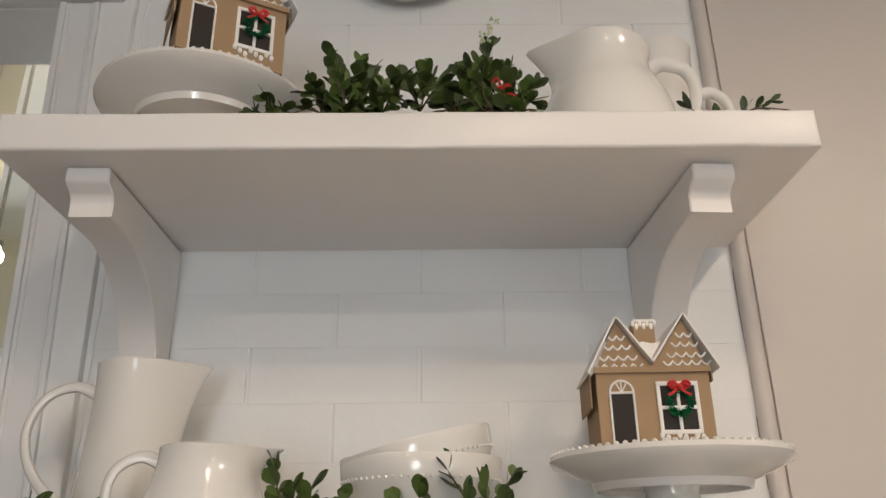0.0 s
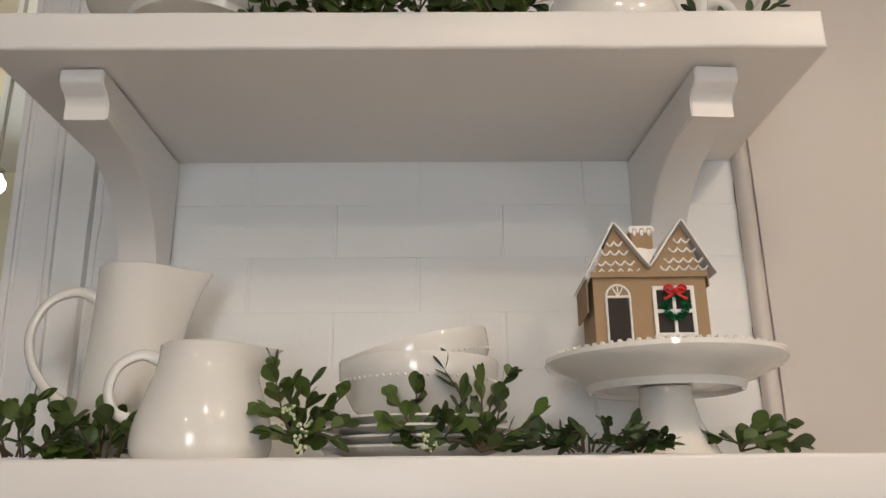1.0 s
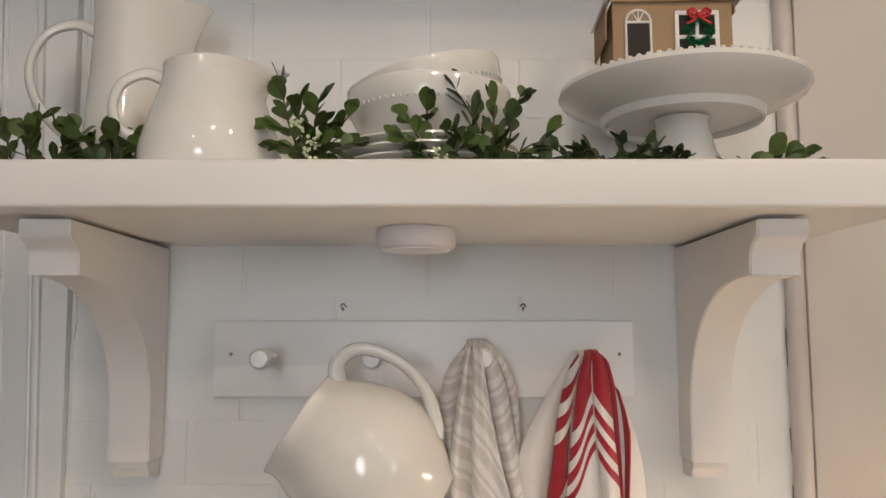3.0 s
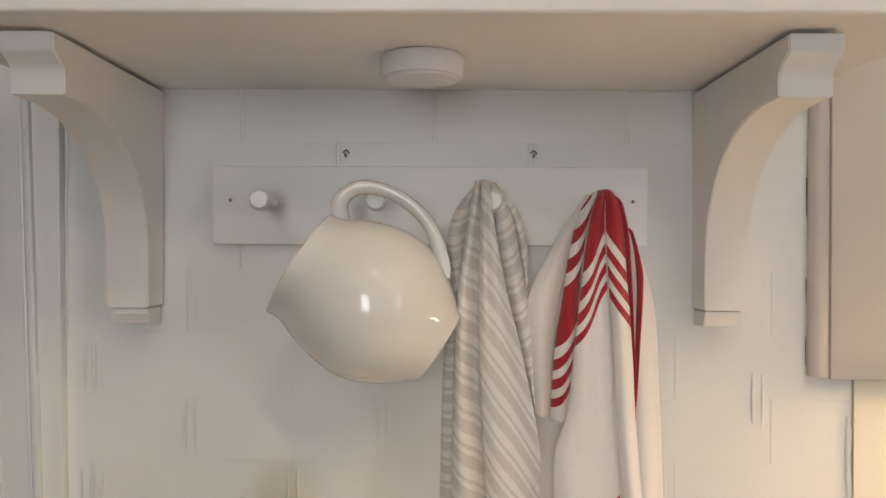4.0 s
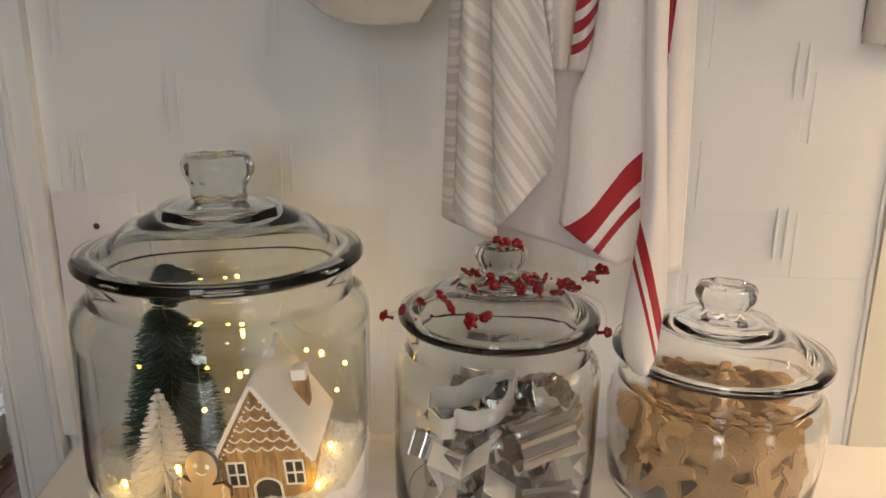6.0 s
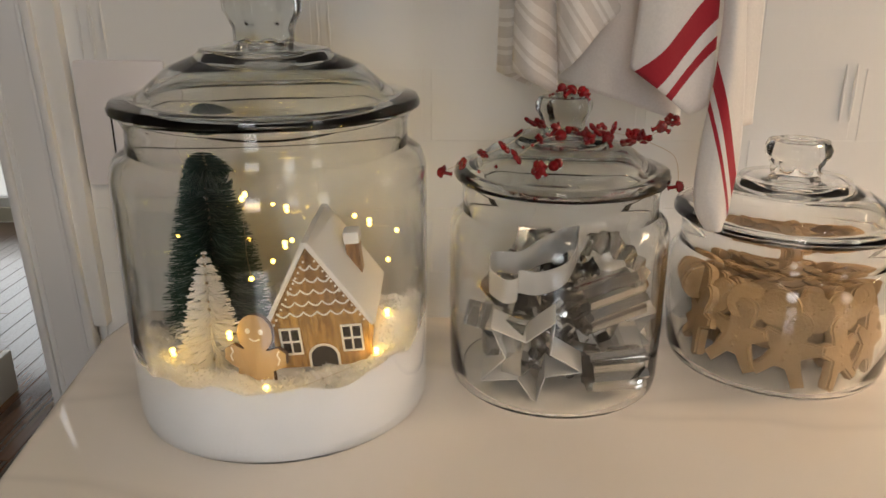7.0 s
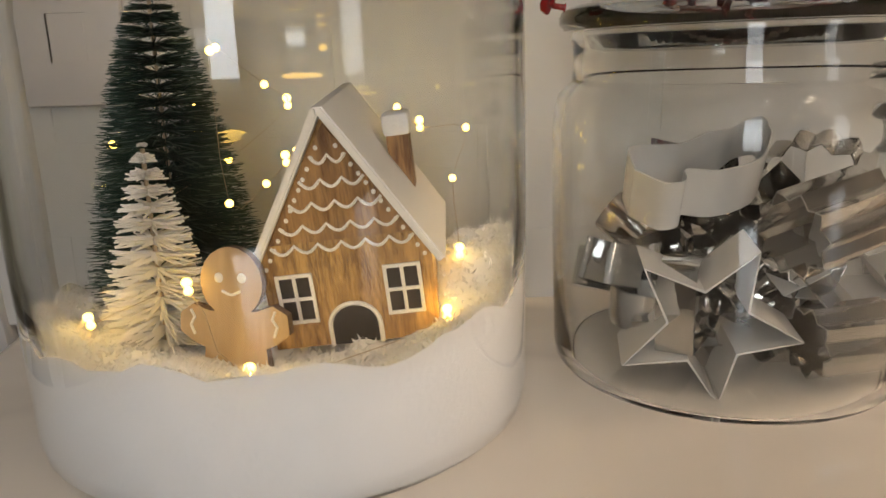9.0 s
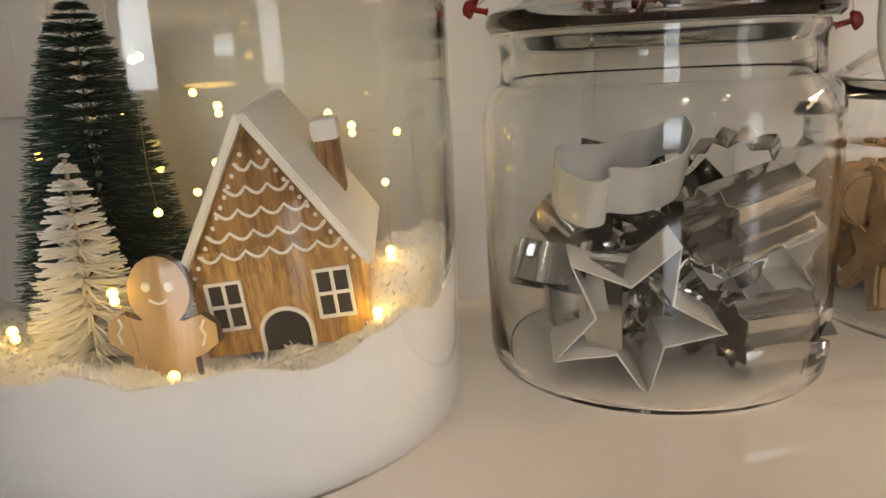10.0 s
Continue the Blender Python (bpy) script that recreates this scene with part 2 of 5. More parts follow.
# ---- building helpers ----
def part(name, bm, material, parent=None, label="", smooth=True):
    """Links a bmesh as one mesh object under a thing or a part."""
    me = bpy.data.meshes.new(name)
    bm.to_mesh(me)
    bm.free()
    for mm in (material if isinstance(material, (list, tuple)) else (material,)):
        me.materials.append(mm)
    if smooth:
        me.shade_smooth()
        me.set_sharp_from_angle(angle=radians(38))
    ob = new(name, me)
    if parent is not None:
        ob.parent = parent
    if label:
        ob["label"] = label
    return ob


def thing(name, m, label, category, group="", kind=""):
    ob = new(name)
    ob.empty_display_size = 0.02
    ob.matrix_world = m
    return tagged(ob, label, category, group, kind)


def box(bm, x0, y0, z0, x1, y1, z1, bevel=0.0, seg=2):
    geo = bmesh.ops.create_cube(bm, size=1)
    vs = geo["verts"]
    for v in vs:
        v.co = Vector(((x0 + x1) / 2 + v.co.x * (x1 - x0), (y0 + y1) / 2 + v.co.y * (y1 - y0), (z0 + z1) / 2 + v.co.z * (z1 - z0)))
    if bevel:
        es = list({e for v in vs for e in v.link_edges})
        bmesh.ops.bevel(bm, geom=es, offset=bevel, segments=seg, affect='EDGES', profile=0.6)
    return bm


def boxes(*args, bevel=0.0):
    bm = bmesh.new()
    for a in args:
        box(bm, *a, bevel=bevel)
    return bm


def lathe(bm, profile, seg=48, m=None, closed=False, wobble=None):
    """Turns (radius, height) pairs round z."""
    rings = []
    for r, z in profile:
        if r < 1e-6:
            rings.append([bm.verts.new((0, 0, z))])
        else:
            ring = []
            for k in range(seg):
                a = 2 * math.pi * k / seg
                p = Vector((r * math.cos(a), r * math.sin(a), z))
                if wobble:
                    p = wobble(p, a)
                ring.append(bm.verts.new(p))
            rings.append(ring)
    pairs = list(zip(rings, rings[1:]))
    if closed:
        pairs.append((rings[-1], rings[0]))
    for a, b in pairs:
        for k in range(seg):
            j = (k + 1) % seg
            if len(a) == 1 and len(b) == 1:
                continue
            if len(a) == 1:
                bm.faces.new((a[0], b[k], b[j]))
            elif len(b) == 1:
                bm.faces.new((a[k], a[j], b[0]))
            else:
                bm.faces.new((a[k], a[j], b[j], b[k]))
    if m is not None:
        bmesh.ops.transform(bm, matrix=m, verts=[v for r in rings for v in r])
    bmesh.ops.recalc_face_normals(bm, faces=bm.faces[:])
    return bm


def tube(bm, pts, radius, seg=8, cap=True, flat=1.0):
    """A round bar along points; radius is a number or a list; flat squashes it across."""
    pts = [Vector(p) for p in pts]
    rings, side = [], None
    for i, p in enumerate(pts):
        t = (pts[min(i + 1, len(pts) - 1)] - pts[max(i - 1, 0)]).normalized()
        if side is None:
            side = t.orthogonal().normalized()
        side = (side - t * side.dot(t)).normalized()
        up = t.cross(side)
        r = radius[i] if isinstance(radius, (list, tuple)) else radius
        rings.append([bm.verts.new(p + side * (r * math.cos(a)) + up * (r * flat * math.sin(a)))
                      for a in (2 * math.pi * k / seg for k in range(seg))])
    for a, b in zip(rings, rings[1:]):
        for k in range(seg):
            bm.faces.new((a[k], a[(k + 1) % seg], b[(k + 1) % seg], b[k]))
    if cap:
        bm.faces.new(rings[0][::-1])
        bm.faces.new(rings[-1])
    return bm


def spline(pts, n=24):
    """A smooth line through points."""
    pts = [Vector(p) for p in pts]
    out = []
    for i in range(len(pts) - 1):
        p0, p1, p2, p3 = pts[max(i - 1, 0)], pts[i], pts[i + 1], pts[min(i + 2, len(pts) - 1)]
        k = max(2, n // (len(pts) - 1))
        for j in range(k):
            t = j / k
            out.append(0.5 * (2 * p1 + (p2 - p0) * t + (2 * p0 - 5 * p1 + 4 * p2 - p3) * t * t + (3 * p1 - p0 - 3 * p2 + p3) * t ** 3))
    out.append(pts[-1])
    return out


def prism(bm, outline, y0, y1, bevel=0.0):
    """A plate with an outline in x and z, from y0 to y1."""
    a = [bm.verts.new((x, y0, z)) for x, z in outline]
    b = [bm.verts.new((x, y1, z)) for x, z in outline]
    n = len(outline)
    f = [bm.faces.new(a), bm.faces.new(b[::-1])]
    for i in range(n):
        f.append(bm.faces.new((a[i], b[i], b[(i + 1) % n], a[(i + 1) % n])))
    bmesh.ops.recalc_face_normals(bm, faces=f)
    if bevel:
        es = list({e for e in f[0].edges} | {e for e in f[1].edges})
        bmesh.ops.bevel(bm, geom=es, offset=bevel, segments=2, affect='EDGES')
    return bm


def ball(bm, p, r, u=10, v=7, scale=(1, 1, 1)):
    m = Matrix.Translation(p) @ Matrix.Diagonal((r * scale[0], r * scale[1], r * scale[2], 1))
    bmesh.ops.create_uvsphere(bm, u_segments=u, v_segments=v, radius=1, matrix=m)
    return bm

# ---- structure ----
CT = 0.888            # counter top
S1, S2 = 1.990, 1.590  # undersides of the two shelves
T1, T2 = 2.030, 1.628  # their tops


def structure(name, bm, material, label, category, smooth=True):
    return tagged(part(name, bm, material, None, "", smooth), label, category, "", "structure")


structure("floor", boxes((-3.0, -3.0, -0.08, 2.2, 3.3, -0.004)), M_DARK, "plain sub-floor under dark oak boards", "floor")
structure("ceiling", boxes((-3.1, -3.1, 2.60, 2.3, 0.13, 2.70), (-3.1, 0.0, 3.40, 2.3, 3.5, 3.50)), M_CEIL, "plain white painted ceiling", "ceiling")
# the brick wall's core, then the wall to both sides of it
brick_wall = structure("wall_north", boxes((-0.315, 0.0013, 0.0, 0.535, 0.13, 2.60)), M_BRICK,
                       "white painted brick wall behind the shelves", "brick wall")
structure("wall_north_right", boxes((0.535, -0.004, 0.0, 2.2, 0.13, 2.60)), M_WALL, "cream wall beside the painted bricks", "wall")
structure("wall_north_left", boxes((-3.0, 0.0, 0.0, -1.38, 0.13, 2.60), (-1.38, 0.0, 2.36, -0.374, 0.13, 2.60), (-3.0, 0.02, 2.702, 2.2, 0.13, 3.40), (-0.334, 0.006, 0.0, -0.315, 0.13, 2.60), (-0.374, 0.006, 1.70, -0.3345, 0.125, 2.36), (-0.374, 0.006, 2.361, -0.3345, 0.13, 2.60)),
          M_TRIM, "white wall with a doorway to the next room", "wall")
structure("wall_east", boxes((2.2, -3.0, 0.0, 2.3, -2.65, 2.60), (2.2, -2.05, 0.0, 2.3, 0.0, 2.60), (2.2, -2.65, 0.0, 2.3, -2.05, 0.95), (2.2, -2.65, 2.15, 2.3, -2.05, 2.60)), M_ROOM, "taupe kitchen wall with a narrow window", "wall")
structure("wall_east_far", boxes((2.2, 0.0, 0.0, 2.3, 3.4, 3.40)), M_WALL, "plain cream wall closing the next room", "wall")
structure("wall_west", boxes((-3.1, -3.0, 0.0, -3.0, 0.0, 2.60)), M_ROOM, "plain taupe wall closing the kitchen", "wall")
structure("wall_west_far", boxes((-3.1, 0.0, 0.0, -3.0, 3.4, 3.40)), M_WALL, "plain cream wall closing the next room", "wall")
structure("wall_south", boxes((-3.0, -3.1, 0.0, -0.50, -3.0, 2.60), (0.10, -3.1, 0.0, 2.2, -3.0, 2.60), (-0.50, -3.1, 0.0, 0.10, -3.0, 0.95), (-0.50, -3.1, 2.15, 0.10, -3.0, 2.60)), M_ROOM, "taupe kitchen wall with a narrow window", "wall")
structure("wall_far", boxes((-3.0, 3.3, 0.0, -2.6, 3.4, 3.40), (-1.5, 3.3, 0.0, 2.2, 3.4, 3.40), (-2.6, 3.3, 0.0, -1.5, 3.4, 0.08), (-2.6, 3.3, 2.75, -1.5, 3.4, 3.40)), M_WALL, "cream end wall of the next room with a tall window", "wall")
structure("wall_stub", boxes((-2.6, 1.30, 0.0, -1.32, 1.42, 3.40)), M_WALL, "short cream wall in the next room", "wall")
structure("baseboard", boxes((-2.6, 1.275, 0.0, -1.30, 1.30, 0.14), (-1.32, 1.275, 0.0, -1.295, 1.445, 0.14), bevel=0.006), M_TRIM,
          "white baseboard round the short wall", "baseboard")


def window_unit(name, m, w, h):
    ob = thing(name, m, "white window with two rows of panes", "window", "", "structure")
    bar = 0.03
    part("window_frame", boxes((-w / 2, -0.03, 0, -w / 2 + 0.05, 0.03, h), (w / 2 - 0.05, -0.03, 0, w / 2, 0.03, h),
                               (-w / 2, -0.028, 0, w / 2, 0.028, 0.05), (-w / 2, -0.028, h - 0.05, w / 2, 0.028, h)), M_TRIM, ob)
    part("glazing_bar", boxes((-bar / 2, -0.02, 0, bar / 2, 0.02, h), (-w / 2, -0.018, h / 2 - bar / 2, w / 2, 0.018, h / 2 + bar / 2)), M_TRIM, ob)
    return ob


window_unit("window_3", pose(-0.20, -3.05, 0.95), 0.6, 1.2)
window_unit("window_1", pose(2.25, -2.35, 0.95, 0, 0, 90), 0.6, 1.2)
window_unit("window_2", pose(-2.05, 3.35, 0.08), 1.1, 2.67)
bd = bmesh.new()
box(bd, 4.2, -5.0, -0.5, 4.3, 0.5, 4.0)
structure("backdrop", bd, M_SKY, "bright daylight outside the window", "backdrop")
bd = bmesh.new()
box(bd, -4.5, -5.2, -0.5, 3.6, -5.1, 4.0)
structure("backdrop", bd, M_SKY, "bright daylight outside the window", "backdrop")
bd = bmesh.new()
box(bd, -5.0, 4.6, -0.5, 1.5, 4.7, 4.5)
structure("backdrop", bd, M_SKY, "bright daylight outside the window", "backdrop")

# door casing: a flat board between beads, out of plumb like the old opening
def lean(z):
    return -0.0365 * (z - 0.90)


def leaning(bm):
    for v in bm.verts:
        v.co.x += lean(v.co.z)
    return bm


bm = bmesh.new()
box(bm, -0.342, -0.014, 0.0, -0.294, 0.004, 2.36, bevel=0.002)
for x0, x1, y in ((-0.346, -0.337, -0.018), (-0.335, -0.331, -0.0155), (-0.305, -0.300, -0.0155), (-0.299, -0.291, -0.018)):
    box(bm, x0, y, 0.0, x1, -0.008, 2.36, bevel=0.0025)
casing = structure("door_casing", leaning(bm), M_TRIM, "white moulded door casing beside the brick wall", "door casing")
bm = bmesh.new()
box(bm, -0.2935, -0.012, CT - 0.006, -0.277, 0.003, 2.59, bevel=0.003)
for v in bm.verts:
    v.co.x += (1.0 if v.co.x < -0.285 else 0.4) * lean(v.co.z)
structure("casing_filler", bm, M_BRICK, "thickly painted strip between casing and bricks", "wall strip")
bm = bmesh.new()
box(bm, -1.46, -0.016, 2.362, -0.312, 0.004, 2.47, bevel=0.003)
box(bm, -1.46, -0.026, 2.362, -0.312, -0.010, 2.378, bevel=0.004)
box(bm, -1.47, -0.032, 2.455, -0.302, -0.010, 2.475, bevel=0.004)
structure("door_header", bm, M_TRIM, "white moulded head of the door casing", "door casing")
bm = bmesh.new()
box(bm, -1.46, -0.020, 0.0, -1.38, 0.004, 2.36, bevel=0.003)
structure("door_casing", bm, M_TRIM, "white moulded door casing", "door casing")
bm = bmesh.new()
box(bm, -0.341, 0.0045, 0.0, -0.335, 0.13, 2.36)
box(bm, -0.349, 0.05, 0.0, -0.341, 0.075, 2.35, bevel=0.002)
structure("door_jamb", leaning(bm), M_TRIM, "white door jamb with a stop", "door jamb")

# greige panel with a round moulding over the wall's right part
structure("side_panel", boxes((0.507, -0.012, 1.292, 2.1, -0.0045, 2.60), bevel=0.002), M_PANEL,
          "greige painted panel over the brick wall", "wall panel")
bm = bmesh.new()
tube(bm, [(0.497, -0.004, 1.295), (0.497, -0.004, 2.60)], 0.0105, 14)
structure("trim", bm, M_PANEL, "half-round moulding along the panel's edge", "moulding")

strip = thing("light_strip", pose(0.80, 0, 1.292), "slim white light strip fixed under the wall panel", "light strip")
part("housing", boxes((-0.17, -0.075, -0.024, 0.17, -0.0045, -0.0005), bevel=0.003), M_PLASTIC, strip)

# counter
bm = bmesh.new()
prism(bm, [(-0.262, 0.0), (-0.270, -0.045), (-0.240, -0.33), (-0.205, -0.70), (0.9, -0.70), (0.9, 0.0)], CT - 0.035, CT)
for v in bm.verts:
    v.co = Vector((v.co.x, v.co.z, v.co.y))
bmesh.ops.recalc_face_normals(bm, faces=bm.faces[:])
es = [e for e in bm.edges if all(v.co.y < -0.002 or v.co.x < -0.2 for v in e.verts) and not all(v.co.x > 0.8 for v in e.verts)]
bmesh.ops.bevel(bm, geom=es, offset=0.012, segments=5, affect='EDGES', profile=0.5)
counter = structure("worktop", bm, M_QUARTZ, "polished cream quartz worktop with a rounded edge", "worktop")


def base_cabinet(x0, x1):
    ob = thing("base_cabinet", pose(x0, 0, 0), "white painted base cabinet under the worktop", "cabinet", "base cabinets")
    w = x1 - x0
    part("body", boxes((0, -0.62, 0.10, w, -0.005, CT - 0.037), bevel=0.002), M_CAB, ob)
    part("toe_kick", boxes((0.01, -0.56, 0.0, w - 0.01, -0.02, 0.098)), M_CAB, ob)
    d = part("door", boxes((0.02, -0.642, 0.14, w - 0.02, -0.622, CT - 0.07), bevel=0.003), M_CAB, ob)
    bm = bmesh.new()
    lathe(bm, [(0, 0.022), (0.010, 0.021), (0.014, 0.014), (0.006, 0.008), (0.006, 0)], 16, pose(w - 0.06, -0.642, 0.70, 90, 0, 0))
    part("handle", bm, M_TIN, d)


base_cabinet(-0.165, 0.355)
base_cabinet(0.357, 0.895)


# ---- shelves and corbels ----
def shelf(name, x0, x1, z0, z1, y0, label):
    bm = bmesh.new()
    n = 40
    box(bm, x0, y0, z0, x1, -0.0005, z1)
    bmesh.ops.subdivide_edges(bm, edges=[e for e in bm.edges if abs(e.verts[0].co.x - e.verts[1].co.x) > 0.1], cuts=n)
    es = [e for e in bm.edges if len(e.link_faces) == 2 and e.calc_face_angle(0) > 1.0 and all(v.co.y < -0.1 for v in e.verts)]
    bmesh.ops.bevel(bm, geom=es, offset=0.0035, segments=3, affect='EDGES', profile=0.5)
    for v in bm.verts:
        if v.co.y < y0 + 0.02:
            k = noise.noise(Vector((v.co.x * 14, v.co.z * 30, z0)))
            v.co.y += 0.0010 * k
            v.co.z += 0.0006 * noise.noise(Vector((v.co.x * 9, 3, z0)))
    return tagged(part(name, bm, M_PAINT), label, "shelf", "wall shelves")


shelf("wall_shelf", -0.292, 0.484, S1, T1, -0.257, "thick white painted wooden shelf, the upper one")
shelf("wall_shelf", -0.292, 0.484, S2, T2, -0.263, "thick white painted wooden shelf above the peg rail")


def corbel():
    ob = thing("corbel", pose(0, 0, 0), "white painted wooden corbel with a concave front", "corbel", "corbels")
    # side outline in depth and height, top at 0
    pts = [(-0.001, 0.0), (-0.226, 0.0), (-0.226, -0.012), (-0.223, -0.016), (-0.214, -0.020), (-0.209, -0.026), (-0.2085, -0.032), (-0.2085, -0.044)]
    for k in range(13):
        a = k / 12 * math.pi / 2
        pts.append((-0.197 + 0.155 * math.sin(a) ** 0.9, -0.044 - 0.125 * (1 - math.cos(a))))
    pts += [(-0.041, -0.222), (-0.001, -0.222)]
    bm = bmesh.new()
    prism(bm, pts, -0.0210, 0.0210, bevel=0.0012)
    for v in bm.verts:
        v.co = Vector((v.co.y, v.co.x, v.co.z))
    bmesh.ops.recalc_face_normals(bm, faces=bm.faces[:])
    part("bracket", bm, M_PAINT, ob)
    bm = bmesh.new()
    prism(bm, [(-0.001, -0.223), (-0.036, -0.223), (-0.036, -0.228), (-0.032, -0.233), (-0.030, -0.238), (-0.001, -0.240)], -0.0185, 0.0185, bevel=0.001)
    for v in bm.verts:
        v.co = Vector((v.co.y, v.co.x, v.co.z))
    bmesh.ops.recalc_face_normals(bm, faces=bm.faces[:])
    part("foot", bm, M_PAINT, ob)
    return ob


first = corbel()
first.matrix_world = pose(-0.2145, 0, S1 - 0.0025)
copy_thing(first, pose(0.3785, -0.001, S1 - 0.0025, 0, 0, 2.8))
copy_thing(first, pose(-0.203, 0, S2 - 0.0035))
copy_thing(first, pose(0.389, 0, S2 - 0.0035))

# puck light under the lower shelf
puck = thing("puck_light", pose(0.092, -0.138, S2), "round white plastic puck light stuck under the shelf", "puck light")
bm = bmesh.new()
lathe(bm, [(0, -0.0005), (0.035, -0.0005), (0.0365, -0.004), (0.036, -0.016), (0.034, -0.0185), (0, -0.0185)], 48)
part("housing", bm, M_PLASTIC, puck)
bm = bmesh.new()
lathe(bm, [(0, -0.0187), (0.031, -0.0187), (0.030, -0.0205), (0, -0.0215)], 48)
part("lens", bm, M_PLASTIC, puck)

# peg rail
rail = thing("peg_rail", pose(0.096, 0, 1.468), "white painted peg rail with four round-headed pegs", "peg rail")
part("board", boxes((-0.2215, -0.020, -0.040, 0.2215, -0.0005, 0.040), bevel=0.003), M_RAIL, rail)
bm = bmesh.new()
lathe(bm, [(0.0045, 0.0), (0.005, 0.03), (0.0045, 0.046), (0.0085, 0.050), (0.0105, 0.056), (0.0105, 0.061), (0.008, 0.066), (0, 0.067)], 20, pose(0, -0.0195, 0.002, 90, 0, 0))
peg_mesh = part("peg", bm, M_RAIL, rail)
peg_mesh.location.x = -0.158
for px in (-0.049, 0.060, 0.169):
    ob = new("peg", peg_mesh.data)
    ob.parent = rail
    ob.location.x = px
for px in (-0.203, 0.206):
    bm = bmesh.new()
    lathe(bm, [(0, 0.001), (0.0018, 0.0008), (0.002, 0)], 10, pose(px, -0.0198, 0.005, 90, 0, 0))
    part("screw", bm, M_NAIL, rail)
for nx in (0.008, 0.203):
    bm = bmesh.new()
    tube(bm, [(0, -0.001, 0), (0, -0.006, 0.0015)], 0.0011, 8)
    ball(bm, (0, -0.0063, 0.0016), 0.0014, 8, 5, (1, 0.5, 1))
    tube(bm, spline([(-0.003, -0.0008, 0.004), (0.0005, -0.002, 0.0065), (0.0035, -0.0008, 0.003)], 10), 0.0009, 6)
    nail = tagged(part("nail", bm, M_NAIL), "small bare nail in the brick wall", "nail", "nails above the rail")
    nail.location = (nx, 0, 1.520)


# ---- porcelain ----
def pitcher(name, profile, spout, handle, label, category="pitcher", wall=0.004, hr=0.006, spout_w=0.5, drop=0.0, flat=0.75, lip=0.55):
    """Mouth up z, spout to +x, handle to -x. profile: outer radius and height from the foot up."""
    ob = thing(name, pose(0, 0, 0), label, category)
    top = profile[-1][1]
    prof = [(p.x, p.y) for p in spline([(r, z, 0) for r, z in profile], 30)]
    outer = [(0, 0.002), (prof[0][0] * 0.8, 0.0015), (prof[0][0] * 0.86, 0.0)] + prof
    inner = [(max(r - wall, 0.001), z) for r, z in reversed(prof) if z > 0.008]
    inner = [(prof[-1][0] - wall * 0.5, top + wall * 0.35)] + inner + [(0, 0.008)]

    def pull(p, a):
        k = max(0.0, math.cos(a)) ** (4 / spout_w) * max(0.0, (p.z / top - lip) / (1 - lip)) ** 1.6
        return Vector((p.x + spout * k, p.y * (1 - 0.25 * k), p.z + drop * (p.x / prof[-1][0]) * max(0.0, (p.z / top - 0.8) / 0.2)))
    bm = bmesh.new()
    lathe(bm, outer + inner, 56, wobble=pull)
    part("body", bm, M_PORC, ob)
    bm = bmesh.new()
    ends = [list(p) for p in handle]
    for e in (0, -1):
        ends[e][0] *= 0.93
    pts = spline(ends, 30)
    n = len(pts)
    rr = [hr * (1.25 - 0.35 * math.sin(math.pi * i / (n - 1))) for i in range(n)]
    tube(bm, pts, rr, 12, flat=flat)
    part("handle", bm, M_PORC, ob)
    return ob


small_pitcher = pitcher("small_pitcher", [(0.0585, 0.0), (0.0640, 0.012), (0.0630, 0.033), (0.0565, 0.055), (0.0490, 0.078), (0.0455, 0.092), (0.0445, 0.107)],
                        0.026, [(-0.046, 0, 0.094), (-0.060, 0, 0.099), (-0.080, 0, 0.088), (-0.087, 0, 0.066), (-0.080, 0, 0.045), (-0.062, 0, 0.038), (-0.055, 0, 0.042)],
                        "small white porcelain pitcher with a round loop handle", wall=0.004, hr=0.0062, lip=0.72)
small_pitcher.matrix_world = pose(-0.088, -0.172, T2, 0, 0, 12) @ Matrix.Diagonal((0.95, 0.95, 0.94, 1))
tall_pitcher = pitcher("tall_pitcher", [(0.050, 0.0), (0.052, 0.01), (0.0495, 0.06), (0.0455, 0.12), (0.0435, 0.17), (0.0445, 0.197)],
                       0.027, [(-0.0425, 0, 0.166), (-0.062, 0, 0.175), (-0.090, 0, 0.163), (-0.104, 0, 0.130), (-0.096, 0, 0.095), (-0.072, 0, 0.066), (-0.048, 0, 0.055)],
                       "tall white porcelain pitcher with a thin loop handle", hr=0.0062, spout_w=0.6)
tall_pitcher.matrix_world = pose(-0.190, -0.085, T2, 0, 0, 8)
upper_pitcher = pitcher("round_pitcher", [(0.060, 0.0), (0.070, 0.012), (0.074, 0.036), (0.067, 0.068), (0.054, 0.098), (0.051, 0.118), (0.054, 0.138)],
                        0.032, [(-0.052, 0, 0.112), (-0.066, 0, 0.122), (-0.092, 0, 0.112), (-0.100, 0, 0.082), (-0.090, 0, 0.050), (-0.068, 0, 0.028)],
                        "round-bellied white porcelain pitcher on the upper shelf", hr=0.008, drop=0.006)
upper_pitcher.matrix_world = pose(0.312, -0.152, T1, 0, 0, 176)
creamer = pitcher("creamer", [(0.046, 0.0), (0.055, 0.02), (0.055, 0.06), (0.046, 0.12), (0.042, 0.17), (0.044, 0.20)],
                  0.02, [(-0.046, 0, 0.135), (-0.062, 0, 0.142), (-0.080, 0, 0.128), (-0.084, 0, 0.095), (-0.070, 0, 0.055), (-0.054, 0, 0.045)],
                  "white porcelain jug half hidden behind the round pitcher", "jug", hr=0.007)
creamer.matrix_world = pose(0.404, -0.066, T1, 0, 0, 178)
